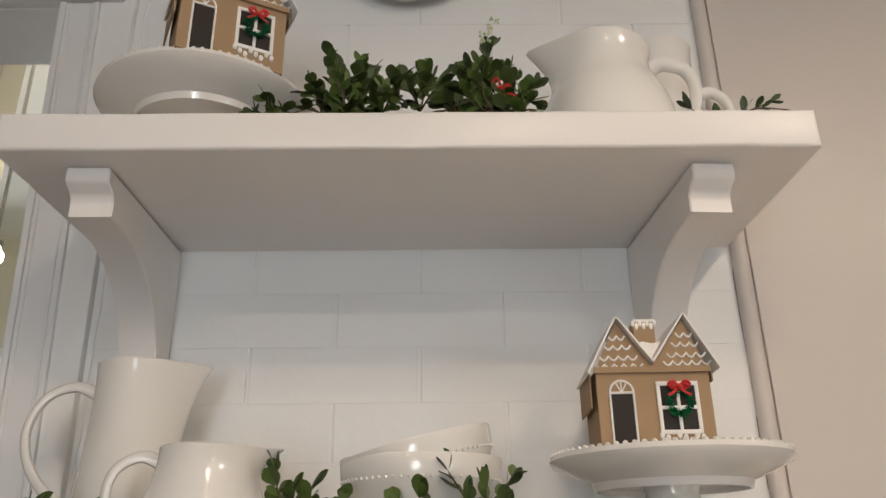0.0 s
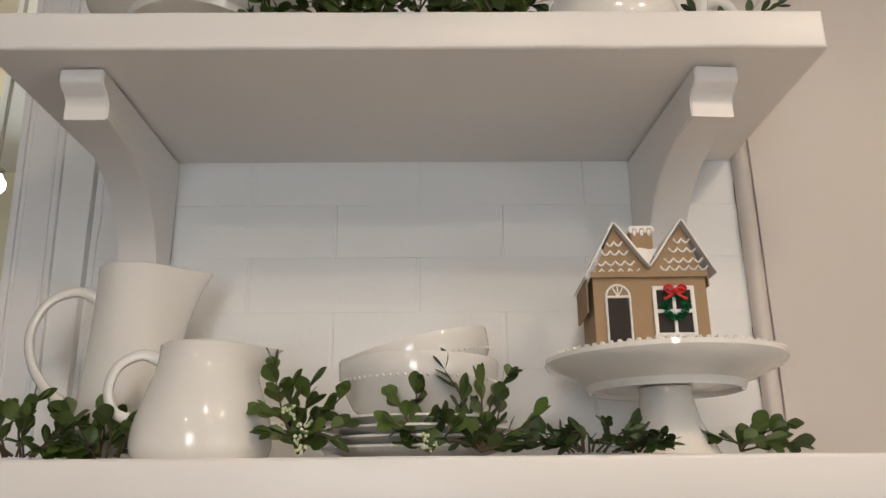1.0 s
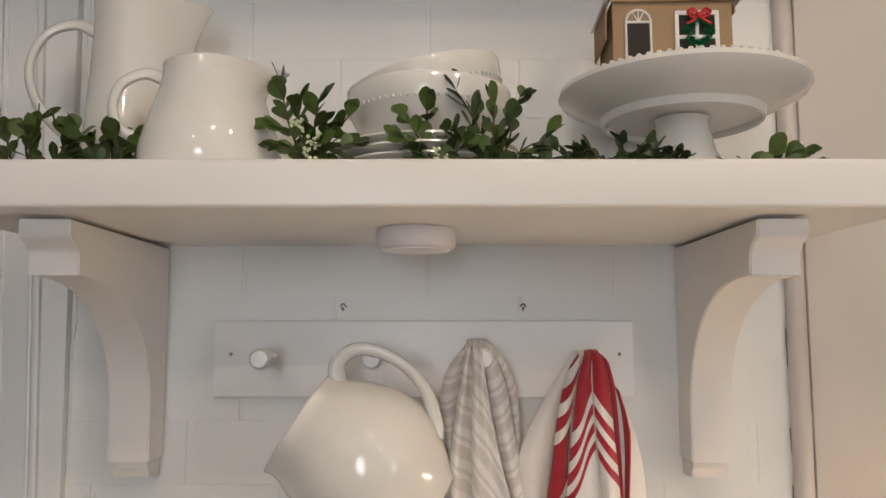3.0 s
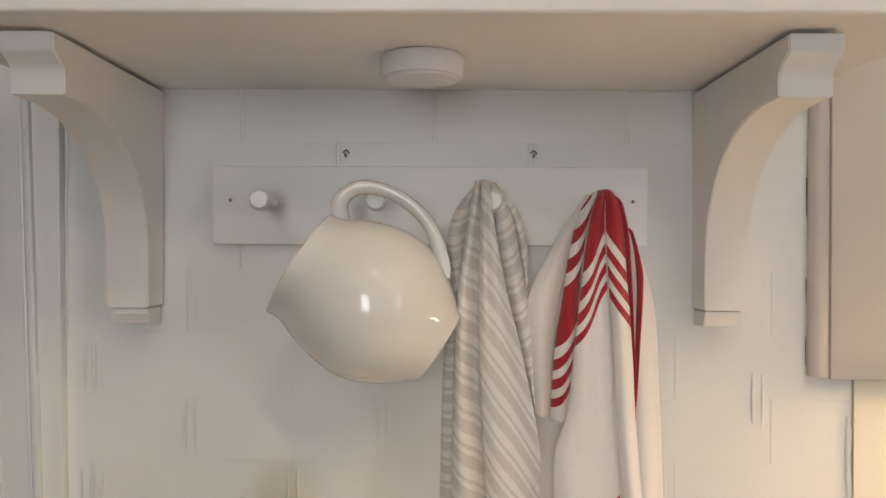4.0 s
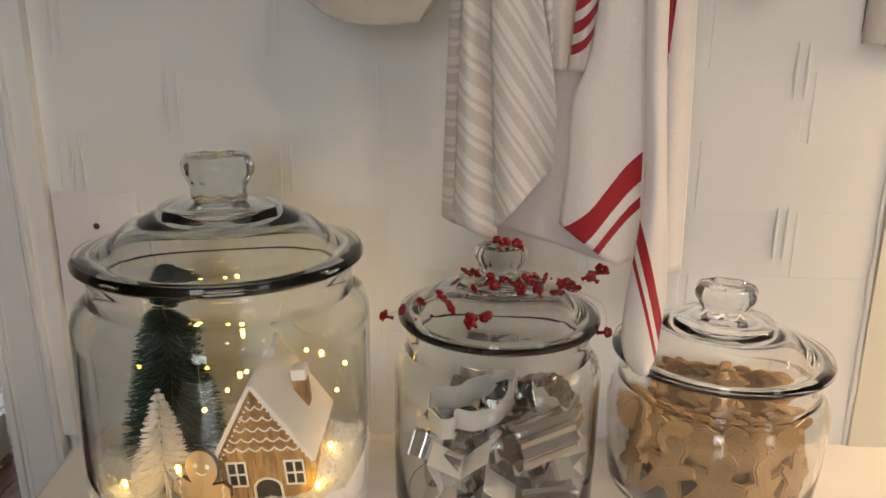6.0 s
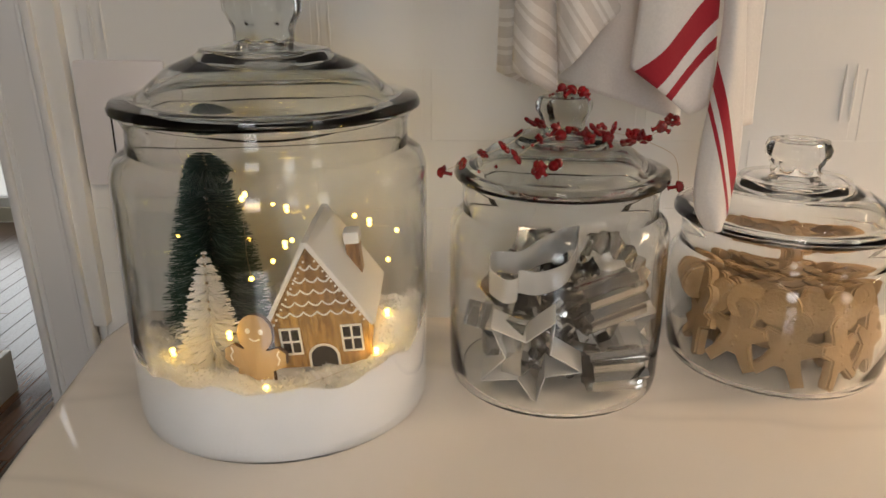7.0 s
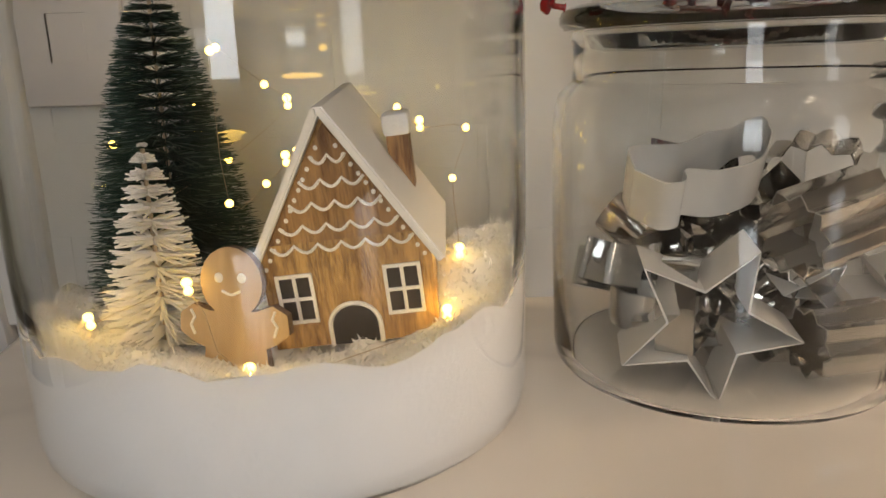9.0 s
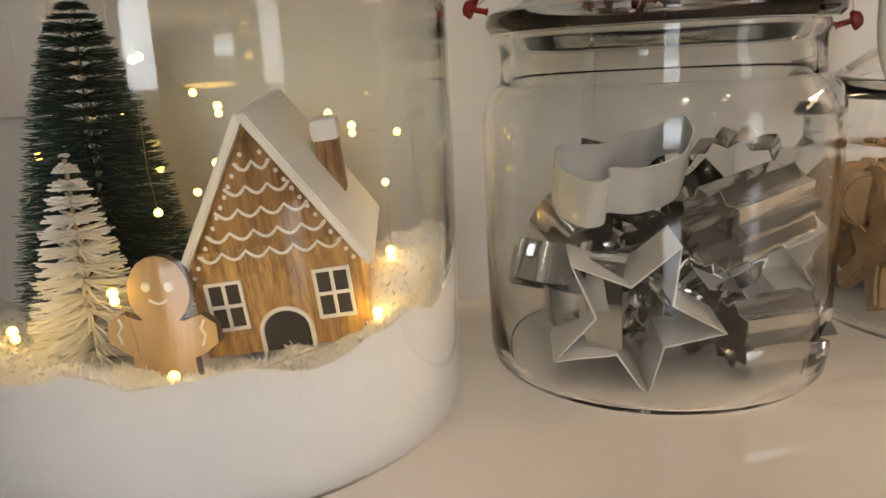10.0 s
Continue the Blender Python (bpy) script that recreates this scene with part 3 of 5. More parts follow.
hanging = pitcher("hanging_pitcher", [(0.036, 0.0), (0.0375, 0.003), (0.056, 0.026), (0.0705, 0.055), (0.0715, 0.085), (0.062, 0.115), (0.050, 0.136), (0.0475, 0.148)],
                  0.014, [(-0.049, 0, 0.138), (-0.062, 0, 0.149), (-0.083, 0, 0.139), (-0.0935, 0, 0.108), (-0.089, 0, 0.072), (-0.068, 0, 0.042), (-0.060, 0, 0.034)],
                  "white porcelain pitcher hanging from a peg by its handle", hr=0.0076, spout_w=0.8)
zx = Vector((-0.829, -0.02, 0.559)).normalized()
xx = Vector((-0.559, 0.05, -0.829))
xx = (xx - zx * xx.dot(zx)).normalized()
yy = zx.cross(xx)
mrot = Matrix((xx, yy, zx)).transposed().to_4x4()
hanging.matrix_world = Matrix.Translation((0.1065, -0.098, 1.334)) @ mrot


def beads(bm, r, z, n, size):
    for k in range(n):
        a = 2 * math.pi * k / n
        ball(bm, (r * math.cos(a), r * math.sin(a), z), size, 6, 4)
    return bm


def cake_stand(label, z_plate, rp, group="cake stands"):
    ob = thing("cake_stand", pose(0, 0, 0), label, "cake stand", group)
    bm = bmesh.new()
    pr = [(0, 0.004), (0.032, 0.004), (0.0445, 0.0), (0.046, 0.004), (0.039, 0.018), (0.030, 0.035), (0.0255, 0.055), (0.0245, z_plate - 0.012), (0.026, z_plate - 0.006), (0, z_plate - 0.005)]
    lathe(bm, [(p.x, p.y) if p.x > 0 else (0, p.y) for p in (Vector((a, b, 0)) for a, b in pr)], 48)
    part("pedestal", bm, M_PORC, ob)
    bm = bmesh.new()
    lathe(bm, [(0, z_plate - 0.0045), (rp * 0.59, z_plate - 0.0055), (rp * 0.615, z_plate - 0.010), (rp * 0.64, z_plate - 0.010), (rp * 0.66, z_plate - 0.003), (rp * 0.80, z_plate + 0.004), (rp * 0.97, z_plate + 0.013),
               (rp, z_plate + 0.018), (rp * 0.99, z_plate + 0.0225), (rp * 0.93, z_plate + 0.0215), (rp * 0.90, z_plate + 0.0205), (0, z_plate + 0.0200)], 72)
    part("plate", bm, M_PORC, ob)
    bm = bmesh.new()
    beads(bm, rp * 0.968, z_plate + 0.0228, 84, 0.0028)
    part("bead_edge", bm, M_PORC, ob)
    return ob


stand = cake_stand("white porcelain cake stand with a beaded edge on the lower shelf", 0.0725, 0.1145)
stand.matrix_world = pose(0.3415, -0.128, T2)
stand_up = cake_stand("white porcelain cake stand with a beaded edge on the upper shelf", 0.056, 0.1185)
stand_up.matrix_world = pose(-0.138, -0.135, T1)


def bowl(label, r, h):
    ob = thing("bowl", pose(0, 0, 0), label, "bowl", "stacked bowls")
    out = [(0, 0.003), (r * 0.46, 0.003), (r * 0.50, 0.0), (r * 0.54, 0.002), (r * 0.80, h * 0.28), (r * 0.955, h * 0.66), (r * 0.975, h * 0.72), (r * 0.995, h), (r * 0.985, h + 0.0015), (r * 0.95, h - 0.001), (r * 0.92, h * 0.66), (r * 0.76, h * 0.3), (r * 0.5, 0.010), (0, 0.009)]
    bm = bmesh.new()
    lathe(bm, out, 64)
    part("bowl_body", bm, M_PORC, ob)
    bm = bmesh.new()
    beads(bm, r * 0.965, h * 0.69, 70, 0.0016)
    part("bead_band", bm, M_PORC, ob)
    return ob


for k in range(4):
    bm = bmesh.new()
    r = 0.091 - 0.001 * (k % 2)
    lathe(bm, [(0, 0.001), (r * 0.58, 0.001), (r * 0.6, 0.0), (r * 0.64, 0.002), (r * 0.9, 0.0085), (r, 0.0105), (r * 0.995, 0.0125), (r * 0.9, 0.0115), (r * 0.6, 0.005), (0, 0.0045)], 64)
    pl = tagged(part("plate", bm, M_PORC), "white porcelain plate in a stack under the bowls", "plate", "stacked plates")
    pl.location = (0.1015 + 0.002 * (k % 3 - 1), -0.112 + 0.0015 * (k % 2), T2 + 0.0004 + 0.0086 * k)
b1 = bowl("white porcelain bowl with a beaded band", 0.0795, 0.062)
b1.matrix_world = pose(0.103, -0.112, T2 + 0.031)
b2 = bowl("white porcelain bowl tilted inside another bowl", 0.0755, 0.062)
b2.matrix_world = pose(0.1125, -0.112, T2 + 0.0495, 3, -14, 0)
b3 = bowl("white porcelain bowl behind the greenery on the upper shelf", 0.056, 0.085)
b3.matrix_world = pose(0.055, -0.062, T1)
# plate hung on the wall above
bm = bmesh.new()
lathe(bm, [(0, 0.003), (0.06, 0.003), (0.068, 0.006), (0.108, 0.018), (0.112, 0.020), (0.108, 0.0225), (0.07, 0.012), (0.06, 0.009), (0, 0.009)], 64, pose(0.088, -0.003, 2.466, 90, 0, 0))
hp = tagged(part("wall_plate", bm, M_PORC), "white plate hung flat on the brick wall", "plate")


# ---- kraft paper houses ----
def scallops(bm, x0, x1, z, n, y, r=0.0011, sag=0.004):
    """A wavy icing line across a gable."""
    w = (x1 - x0) / n
    pts = []
    for k in range(n):
        for j in range(6):
            t = j / 6
            pts.append((x0 + w * (k + t), y, z - sag * math.sin(math.pi * t)))
    pts.append((x1, y, z))
    tube(bm, pts, r, 5)


def kraft_house(label):
    """Front at y = 0, base at z = 0, centred in x."""
    ob = thing("kraft_house", pose(0, 0, 0), label, "paper house", "kraft paper houses")
    W, H, D = 0.0575, 0.076, 0.070
    # walls with the two gables
    bm = bmesh.new()
    prism(bm, [(-W, 0), (W, 0), (W, H), (0.037, H + 0.048), (0.001, H + 0.004), (-0.033, H + 0.046), (-W, H)], 0.0, 0.0015)
    part("wall", bm, M_CARD, ob)
    part("wall", boxes((-W, 0.0016, 0, -W + 0.0015, D, H)), M_CARD, ob)
    part("wall", boxes((W - 0.0015, 0.0016, 0, W, D, H)), M_CARD, ob)
    part("wall", boxes((-W + 0.002, D - 0.0015, 0, W - 0.002, D, H)), M_CARD, ob)
    # folded roof over the gables
    bm = bmesh.new()
    for ax, az, bx, bz in ((-W - 0.008, H - 0.004, -0.033, H + 0.0485), (-0.033, H + 0.0485, 0.001, H + 0.005), (0.001, H + 0.005, 0.037, H + 0.0505), (0.037, H + 0.0505, W + 0.010, H - 0.001)):
        n = Vector((-(bz - az), bx - ax)).normalized() * 0.0018
        prism(bm, [(ax, az), (bx, bz), (bx + n.x, bz + n.y), (ax + n.x, az + n.y)], -0.008, D)
    part("roof", bm, M_ICING, ob, "white iced folded roof")
    part("side_flap", boxes((-W - 0.006, 0.006, H - 0.034, -W - 0.0045, D, H - 0.002)), M_CARD, ob)
    part("side_flap", boxes((W + 0.0045, 0.006, H - 0.010, W + 0.006, D, H - 0.001)), M_CARD, ob)
    bm = bmesh.new()
    box(bm, -W - 0.002, -0.0035, H - 0.003, W + 0.002, -0.0005, H + 0.0025)
    part("eave_strip", bm, M_CARD, ob)
    bm = bmesh.new()
    box(bm, -0.011, 0.012, H + 0.008, 0.011, 0.032, H + 0.050)
    ch = part("chimney", bm, M_CARD, ob)
    bm = bmesh.new()
    for k in range(7):
        cx = -0.0115 + 0.023 * k / 6
        ball(bm, (cx, 0.0115, H + 0.0475 - 0.003 * (k % 2)), 0.0022, 6, 4, (1, 0.5, 1.6))
    box(bm, -0.0120, 0.0110, H + 0.0485, 0.0120, 0.0330, H + 0.0515, bevel=0.001)
    part("snow_cap", bm, M_ICING, ch)
    bm = bmesh.new()
    for c, top in ((-0.033, H + 0.046), (0.037, H + 0.048)):
        for i, (dz, n) in enumerate(((0.014, 2), (0.023, 3), (0.033, 4), (0.0405, 5))):
            half = dz * 0.60
            scallops(bm, c - half, c + half, top - dz, n, -0.0007)
    part("icing_scallop", bm, M_ICING, ob)
    # door: a near-black sheet on the card stands for the shaded inside
    bm = bmesh.new()
    box(bm, -0.0445, -0.0006, 0.0, -0.0215, 0.001, 0.055)
    door = part("door", bm, M_DARK, ob, "near-black sheet for the shaded open doorway")
    bm = bmesh.new()
    arch = [(-0.045, 0.0), (-0.045, 0.055)] + [(-0.033 - 0.012 * math.cos(a), 0.055 + 0.011 * math.sin(a)) for a in (math.pi * k / 10 for k in range(11))] + [(-0.021, 0.055), (-0.021, 0.0)]
    tube(bm, [(x, -0.0008, z) for x, z in arch], 0.0012, 6)
    tube(bm, [(-0.045, -0.0008, 0.055), (-0.021, -0.0008, 0.055)], 0.0012, 6)
    for a in (60, 90, 120):
        tube(bm, [(-0.033, -0.0008, 0.055), (-0.033 + 0.011 * math.cos(radians(a)), -0.0008, 0.055 + 0.0105 * math.sin(radians(a)))], 0.0007, 5)
    part("door_icing", bm, M_ICING, door)
    # window: another near-black sheet, for the shade behind its panes
    bm = bmesh.new()
    box(bm, 0.0065, -0.0006, 0.016, 0.0395, 0.001, 0.053)
    win = part("window", bm, M_DARK, ob, "four-paned window with near-black sheet for inner shade")
    bm = bmesh.new()
    for a in ((0.004, 0.013, 0.042, 0.0165), (0.004, 0.0525, 0.042, 0.056), (0.004, 0.013, 0.0075, 0.056), (0.0385, 0.013, 0.042, 0.056), (0.0215, 0.013, 0.0245, 0.056), (0.004, 0.033, 0.042, 0.036)):
        box(bm, a[0], -0.0022, a[1], a[2], -0.0004, a[3], bevel=0.0005)
    for k in range(8):
        ball(bm, (0.005 + 0.0052 * k, -0.001, 0.0125 - 0.0025 * (k % 3)), 0.0026, 6, 4, (1, 0.5, 1.3))
    part("window_icing", bm, M_ICING, win)
    # wreath and bow
    rng = random.Random(5)
    bm = bmesh.new()
    for k in range(420):
        a = rng.uniform(0, 6.283)
        r = 0.0098 + rng.uniform(-0.0025, 0.0025)
        p = Vector((0.0235 + r * math.cos(a), -0.0035 + rng.uniform(-0.002, 0.001), 0.0385 + r * math.sin(a)))
        d = Vector((rng.uniform(-1, 1), rng.uniform(-1, 0.2), rng.uniform(-1, 1))) * 0.0028
        tube(bm, [p, p + d], 0.00045, 3)
    wr = part("wreath", bm, M_GREEN_FOIL, ob, "small green tinsel wreath")
    bm = bmesh.new()
    for side in (-1, 1):
        for lift, reach in ((0.0025, 0.0095), (0.0005, 0.0085)):
            tube(bm, spline([(0.0235, -0.006, 0.050), (0.0235 + side * reach * 0.5, -0.0085, 0.0525 + lift), (0.0235 + side * reach, -0.007, 0.0505 + lift), (0.0235 + side * reach * 0.6, -0.006, 0.0485 + lift), (0.0235, -0.006, 0.050)], 16), 0.0017, 6, flat=0.6)
        tube(bm, [(0.0235, -0.006, 0.050), (0.0235 + side * 0.006, -0.007, 0.0455), (0.0235 + side * 0.0105, -0.006, 0.0440)], 0.0015, 6, flat=0.6)
    ball(bm, (0.0235, -0.007, 0.0505), 0.0028)
    part("bow", bm, M_RED, wr, "red ribbon bow")
    # window and wreath a little larger than drawn, and higher
    for piece in (win, wr):
        piece.scale = (1.12, 1.0, 1.10)
        piece.location = (-0.0025, 0.0, 0.003)
    bm = bmesh.new()
    prism(bm, [(-0.013, H + 0.026), (-0.004, H + 0.029), (0.006, H + 0.027), (0.0155, H + 0.029), (0.0015, H + 0.009)], 0.009, 0.0112)
    part("snow_patch", bm, M_ICING, ob, "white snow in the roof valley")
    return ob


kh = kraft_house("kraft paper house with iced roof and wreath on cake stand")
kh.matrix_world = pose(0.3265, -0.158, T2 + 0.0927, 0, 0, -2) @ Matrix.Diagonal((0.94, 1, 1.05, 1))
kh2 = copy_thing(kh, pose(-0.088, -0.232, T1 + 0.0764, 0, 0, 27))
kh2["label"] = "kraft paper house with wreath on the upper cake stand"


# ---- boxwood greenery ----
def leaf_mesh(name, l, w, curl, material):
    bm = bmesh.new()
    rows = []
    prof = [(0.0, 0.08), (0.18, 0.45), (0.42, 0.85), (0.66, 1.0), (0.85, 0.72), (0.96, 0.32), (1.0, 0.03)]
    for t, k in prof:
        y = l * t
        z = curl * l * t * t
        rows.append([bm.verts.new((sx * w * k, y, z + (0.12 * w * abs(sx)))) for sx in (-1, 0, 1)])
    for a, b in zip(rows, rows[1:]):
        for j in (0, 1):
            bm.faces.new((a[j], a[j + 1], b[j + 1], b[j]))
    me = bpy.data.meshes.new(name)
    bm.to_mesh(me)
    bm.free()
    me.materials.append(material)
    me.shade_smooth()
    return me


LEAVES = [leaf_mesh("leaf", 0.0220, 0.0066, -0.12, M_LEAF), leaf_mesh("leaf", 0.0190, 0.0068, 0.10, M_LEAF), leaf_mesh("leaf", 0.0155, 0.0062, -0.25, M_LEAF)]
LEAVES_D = [leaf_mesh("leaf", 0.019, 0.0042, -0.1, M_LEAF_D), leaf_mesh("leaf", 0.016, 0.0045, 0.12, M_LEAF_D), leaf_mesh("leaf", 0.022, 0.0040, 0.05, M_LEAF_D)]


def sprig(label, base, twigs, seed, meshes, buds=0, bud_z=0.012, rise=0.76, step=0.0105):
    """A bunch of twigs that rise from a base; twigs: tips relative to the base."""
    rng = random.Random(seed)
    ob = thing("greenery_sprig", Matrix.Translation(base), label, "artificial greenery", "boxwood garland")
    spots = []
    for tip, root in twigs:
        bm = bmesh.new()
        tip, root = Vector(tip), Vector(root)
        tip.z = root.z + (tip.z - root.z) * rise
        mid = (tip + root) / 2 + Vector((rng.uniform(-1, 1), rng.uniform(-1, 1), rng.uniform(0, 1))) * 0.008
        pts = spline([root, mid, tip], 16)
        tube(bm, pts, [0.0012 - 0.0006 * i / len(pts) for i in range(len(pts))], 5)
        part("stem", bm, M_STEM, ob)
        length = (tip - root).length
        n = max(3, int(length / step))
        for i in range(1, n + 1):
            t = i / n
            p = pts[min(len(pts) - 1, int(t * (len(pts) - 1)))]
            ax = (pts[min(len(pts) - 1, int(t * (len(pts) - 1)) + 1)] - pts[max(0, int(t * (len(pts) - 1)) - 1)]).normalized()
            for s in ((0, 1) if t < 0.97 else (0, 1, 2)):
                side = ax.orthogonal().normalized()
                side.rotate(Matrix.Rotation(rng.uniform(0, 6.283), 3, ax))
                d = (ax * (0.55 + 0.5 * t) + side * (0.85 - 0.35 * t)).normalized()
                if p.z < 0.012 and d.z < 0:
                    d.z *= -0.4
                spots.append((p, d))
    for p, d in spots:
        up = Vector((rng.uniform(-0.5, 0.5), rng.uniform(-1, 0.2), rng.uniform(0.0, 1)))
        x = d.cross(up).normalized()
        z = x.cross(d)
        k = rng.uniform(0.75, 1.12)
        lf = new("leaf", rng.choice(meshes))
        lf.parent = ob
        lf.matrix_local = Matrix.Translation(p) @ Matrix((x, d, z)).transposed().to_4x4() @ Matrix.Diagonal((k, k, k, 1))
    for k in range(buds):
        bm = bmesh.new()
        c = Vector((rng.uniform(-0.006, 0.012), -0.030 + rng.uniform(-0.004, 0.004), bud_z + 0.012 * k))
        for j in range(14):
            ball(bm, c + Vector((rng.uniform(-0.006, 0.006), rng.uniform(-0.005, 0.005), rng.uniform(-0.008, 0.008))), rng.uniform(0.0012, 0.0019), 6, 4)
        part("seed_cluster", bm, M_BUD, ob, "pale green seeds")["kind"] = "stuff"
    return ob


def bush(rng, w, h, n, d=0.03, low=0.0):
    """Twig tips spread over a width and a height."""
    out = []
    for k in range(n):
        t = -1 + 2 * (k + 0.5) / n + rng.uniform(-0.15, 0.15)
        hh = h * (1 - 0.45 * abs(t)) * rng.uniform(0.6, 1.0)
        out.append(((t * w, rng.uniform(-d, d * 0.5), max(0.012, hh)), (t * w * 0.35, rng.uniform(-0.006, 0.006), 0.005 + low)))
    for k in range(n // 2):
        t = rng.uniform(-1, 1)
        out.append(((t * w * 0.9, rng.uniform(-d, 0), 0.016), (t * w * 0.2, 0, 0.006 + low)))
    return out


rg = random.Random(11)
LBL = "artificial boxwood sprig lying on the shelf among the white crockery"
sprig(LBL, (-0.245, -0.180, T2), bush(rg, 0.050, 0.072, 9), 1, LEAVES)
sprig(LBL, (-0.175, -0.165, T2), bush(rg, 0.042, 0.068, 8), 2, LEAVES)
sprig("artificial boxwood sprig with pale seeds beside the small pitcher", (0.000, -0.185, T2),
      [((-0.022, -0.01, 0.098), (0, 0, 0.006)), ((0.010, -0.012, 0.080), (0, 0, 0.006)), ((0.036, -0.01, 0.066), (0.004, 0, 0.006)), ((-0.006, -0.02, 0.072), (0, 0, 0.006)),
       ((-0.024, -0.02, 0.052), (0, 0, 0.006)), ((0.022, -0.02, 0.050), (0, 0, 0.006)), ((0.040, -0.01, 0.035), (0, 0, 0.006)), ((-0.018, -0.025, 0.026), (0, 0, 0.006)), ((0.012, -0.028, 0.028), (0, 0, 0.006)), ((0.028, -0.022, 0.02), (0, 0, 0.006))],
      3, LEAVES, buds=3)
sprig("artificial boxwood sprig with pale seeds in front of the plates", (0.115, -0.190, T2),
      [((-0.030, -0.01, 0.066), (0, 0, 0.006)), ((-0.012, -0.012, 0.070), (0, 0, 0.006)), ((-0.030, -0.02, 0.035), (0, 0, 0.006)), ((0.008, -0.02, 0.045), (0, 0, 0.006)), ((-0.020, -0.02, 0.018), (0, 0, 0.006)), ((0.02, -0.02, 0.03), (0, 0, 0.006))],
      4, LEAVES, buds=1)
sprig(LBL, (0.160, -0.185, T2),
      [((-0.032, 0.0, 0.100), (0, 0, 0.006)), ((0.024, 0.0, 0.092), (0, 0, 0.006)), ((0.000, -0.01, 0.078), (0, 0, 0.006)), ((-0.018, -0.015, 0.062), (0, 0, 0.006)), ((0.016, -0.015, 0.060), (0, 0, 0.006)),
       ((0.045, -0.01, 0.042), (0, 0, 0.006)), ((0.030, -0.02, 0.030), (0, 0, 0.006)), ((-0.030, -0.02, 0.036), (0, 0, 0.006)), ((0.000, -0.025, 0.034), (0, 0, 0.006)), ((0.05, -0.01, 0.018), (0, 0, 0.006)), ((-0.03, -0.02, 0.016), (0, 0, 0.006))],
      5, LEAVES + LEAVES_D)
sprig(LBL, (0.255, -0.180, T2), bush(rg, 0.052, 0.050, 9), 6, LEAVES_D, rise=0.55)
sprig(LBL, (0.300, -0.175, T2), bush(rg, 0.022, 0.045, 4), 7, LEAVES_D, rise=0.6)
sprig(LBL, (0.395, -0.160, T2), [((0.042, 0.0, 0.036), (0, 0, 0.006)), ((0.026, -0.01, 0.024), (0, 0, 0.006)), ((0.010, -0.01, 0.028), (0, 0, 0.006)), ((-0.015, 0.0, 0.020), (0, 0, 0.006)), ((0.04, -0.015, 0.014), (0, 0, 0.006)), ((0.015, -0.02, 0.016), (0, 0, 0.006))], 8, LEAVES)
UP = "artificial boxwood sprig on the upper shelf among the crockery"
sprig(UP, (0.040, -0.190, T1), bush(rg, 0.050, 0.115, 12, low=0.02), 9, LEAVES, rise=1.0, step=0.0080)
sprig(UP, (0.020, -0.205, T1), bush(rg, 0.040, 0.080, 8, low=0.02), 10, LEAVES, rise=1.0, step=0.0080)
sprig("artificial boxwood sprig hanging over the shelf's edge", (0.105, -0.225, T1), [((-0.010, -0.045, 0.012), (0, 0, 0.02)), ((0.005, -0.042, 0.022), (0, 0, 0.02)), ((-0.025, -0.035, 0.030), (0, 0, 0.02)), ((0.02, -0.03, 0.04), (0, 0, 0.02)), ((0.0, -0.02, 0.05), (0, 0, 0.02))], 12, LEAVES)
sprig("artificial boxwood sprig with pale seeds and a red tie", (0.170, -0.190, T1), bush(rg, 0.055, 0.135, 13, low=0.02), 13, LEAVES, rise=1.0, step=0.0080, buds=2, bud_z=0.115)
sprig(UP, (0.190, -0.205, T1), bush(rg, 0.045, 0.085, 9, low=0.02), 14, LEAVES, rise=1.0, step=0.0080)
sprig(UP, (-0.055, -0.200, T1), bush(rg, 0.030, 0.045, 5, low=0.018), 15, LEAVES)
sprig(UP, (0.445, -0.195, T1), [((0.028, 0.0, 0.055), (-0.01, 0, 0.02)), ((0.036, -0.01, 0.036), (-0.02, 0, 0.02)), ((-0.03, 0.0, 0.030), (-0.02, 0, 0.02)), ((-0.055, 0.0, 0.045), (-0.02, 0, 0.02))], 16, LEAVES_D, step=0.02)
bm = bmesh.new()
for k in range(4):
    q = Vector((0.178 + 0.005 * k, -0.226 + 0.002 * (k % 2), T1 + 0.052 - 0.004 * k))
    tube(bm, spline([q, q + Vector((0.004, -0.003, 0.004 - 0.006 * (k % 2))), q + Vector((0.009, 0, -0.002 + 0.003 * (k % 3)))], 8), 0.0011, 5)
tagged(part("red_tie", bm, M_RED), "small red twisted tie on the greenery", "ribbon")


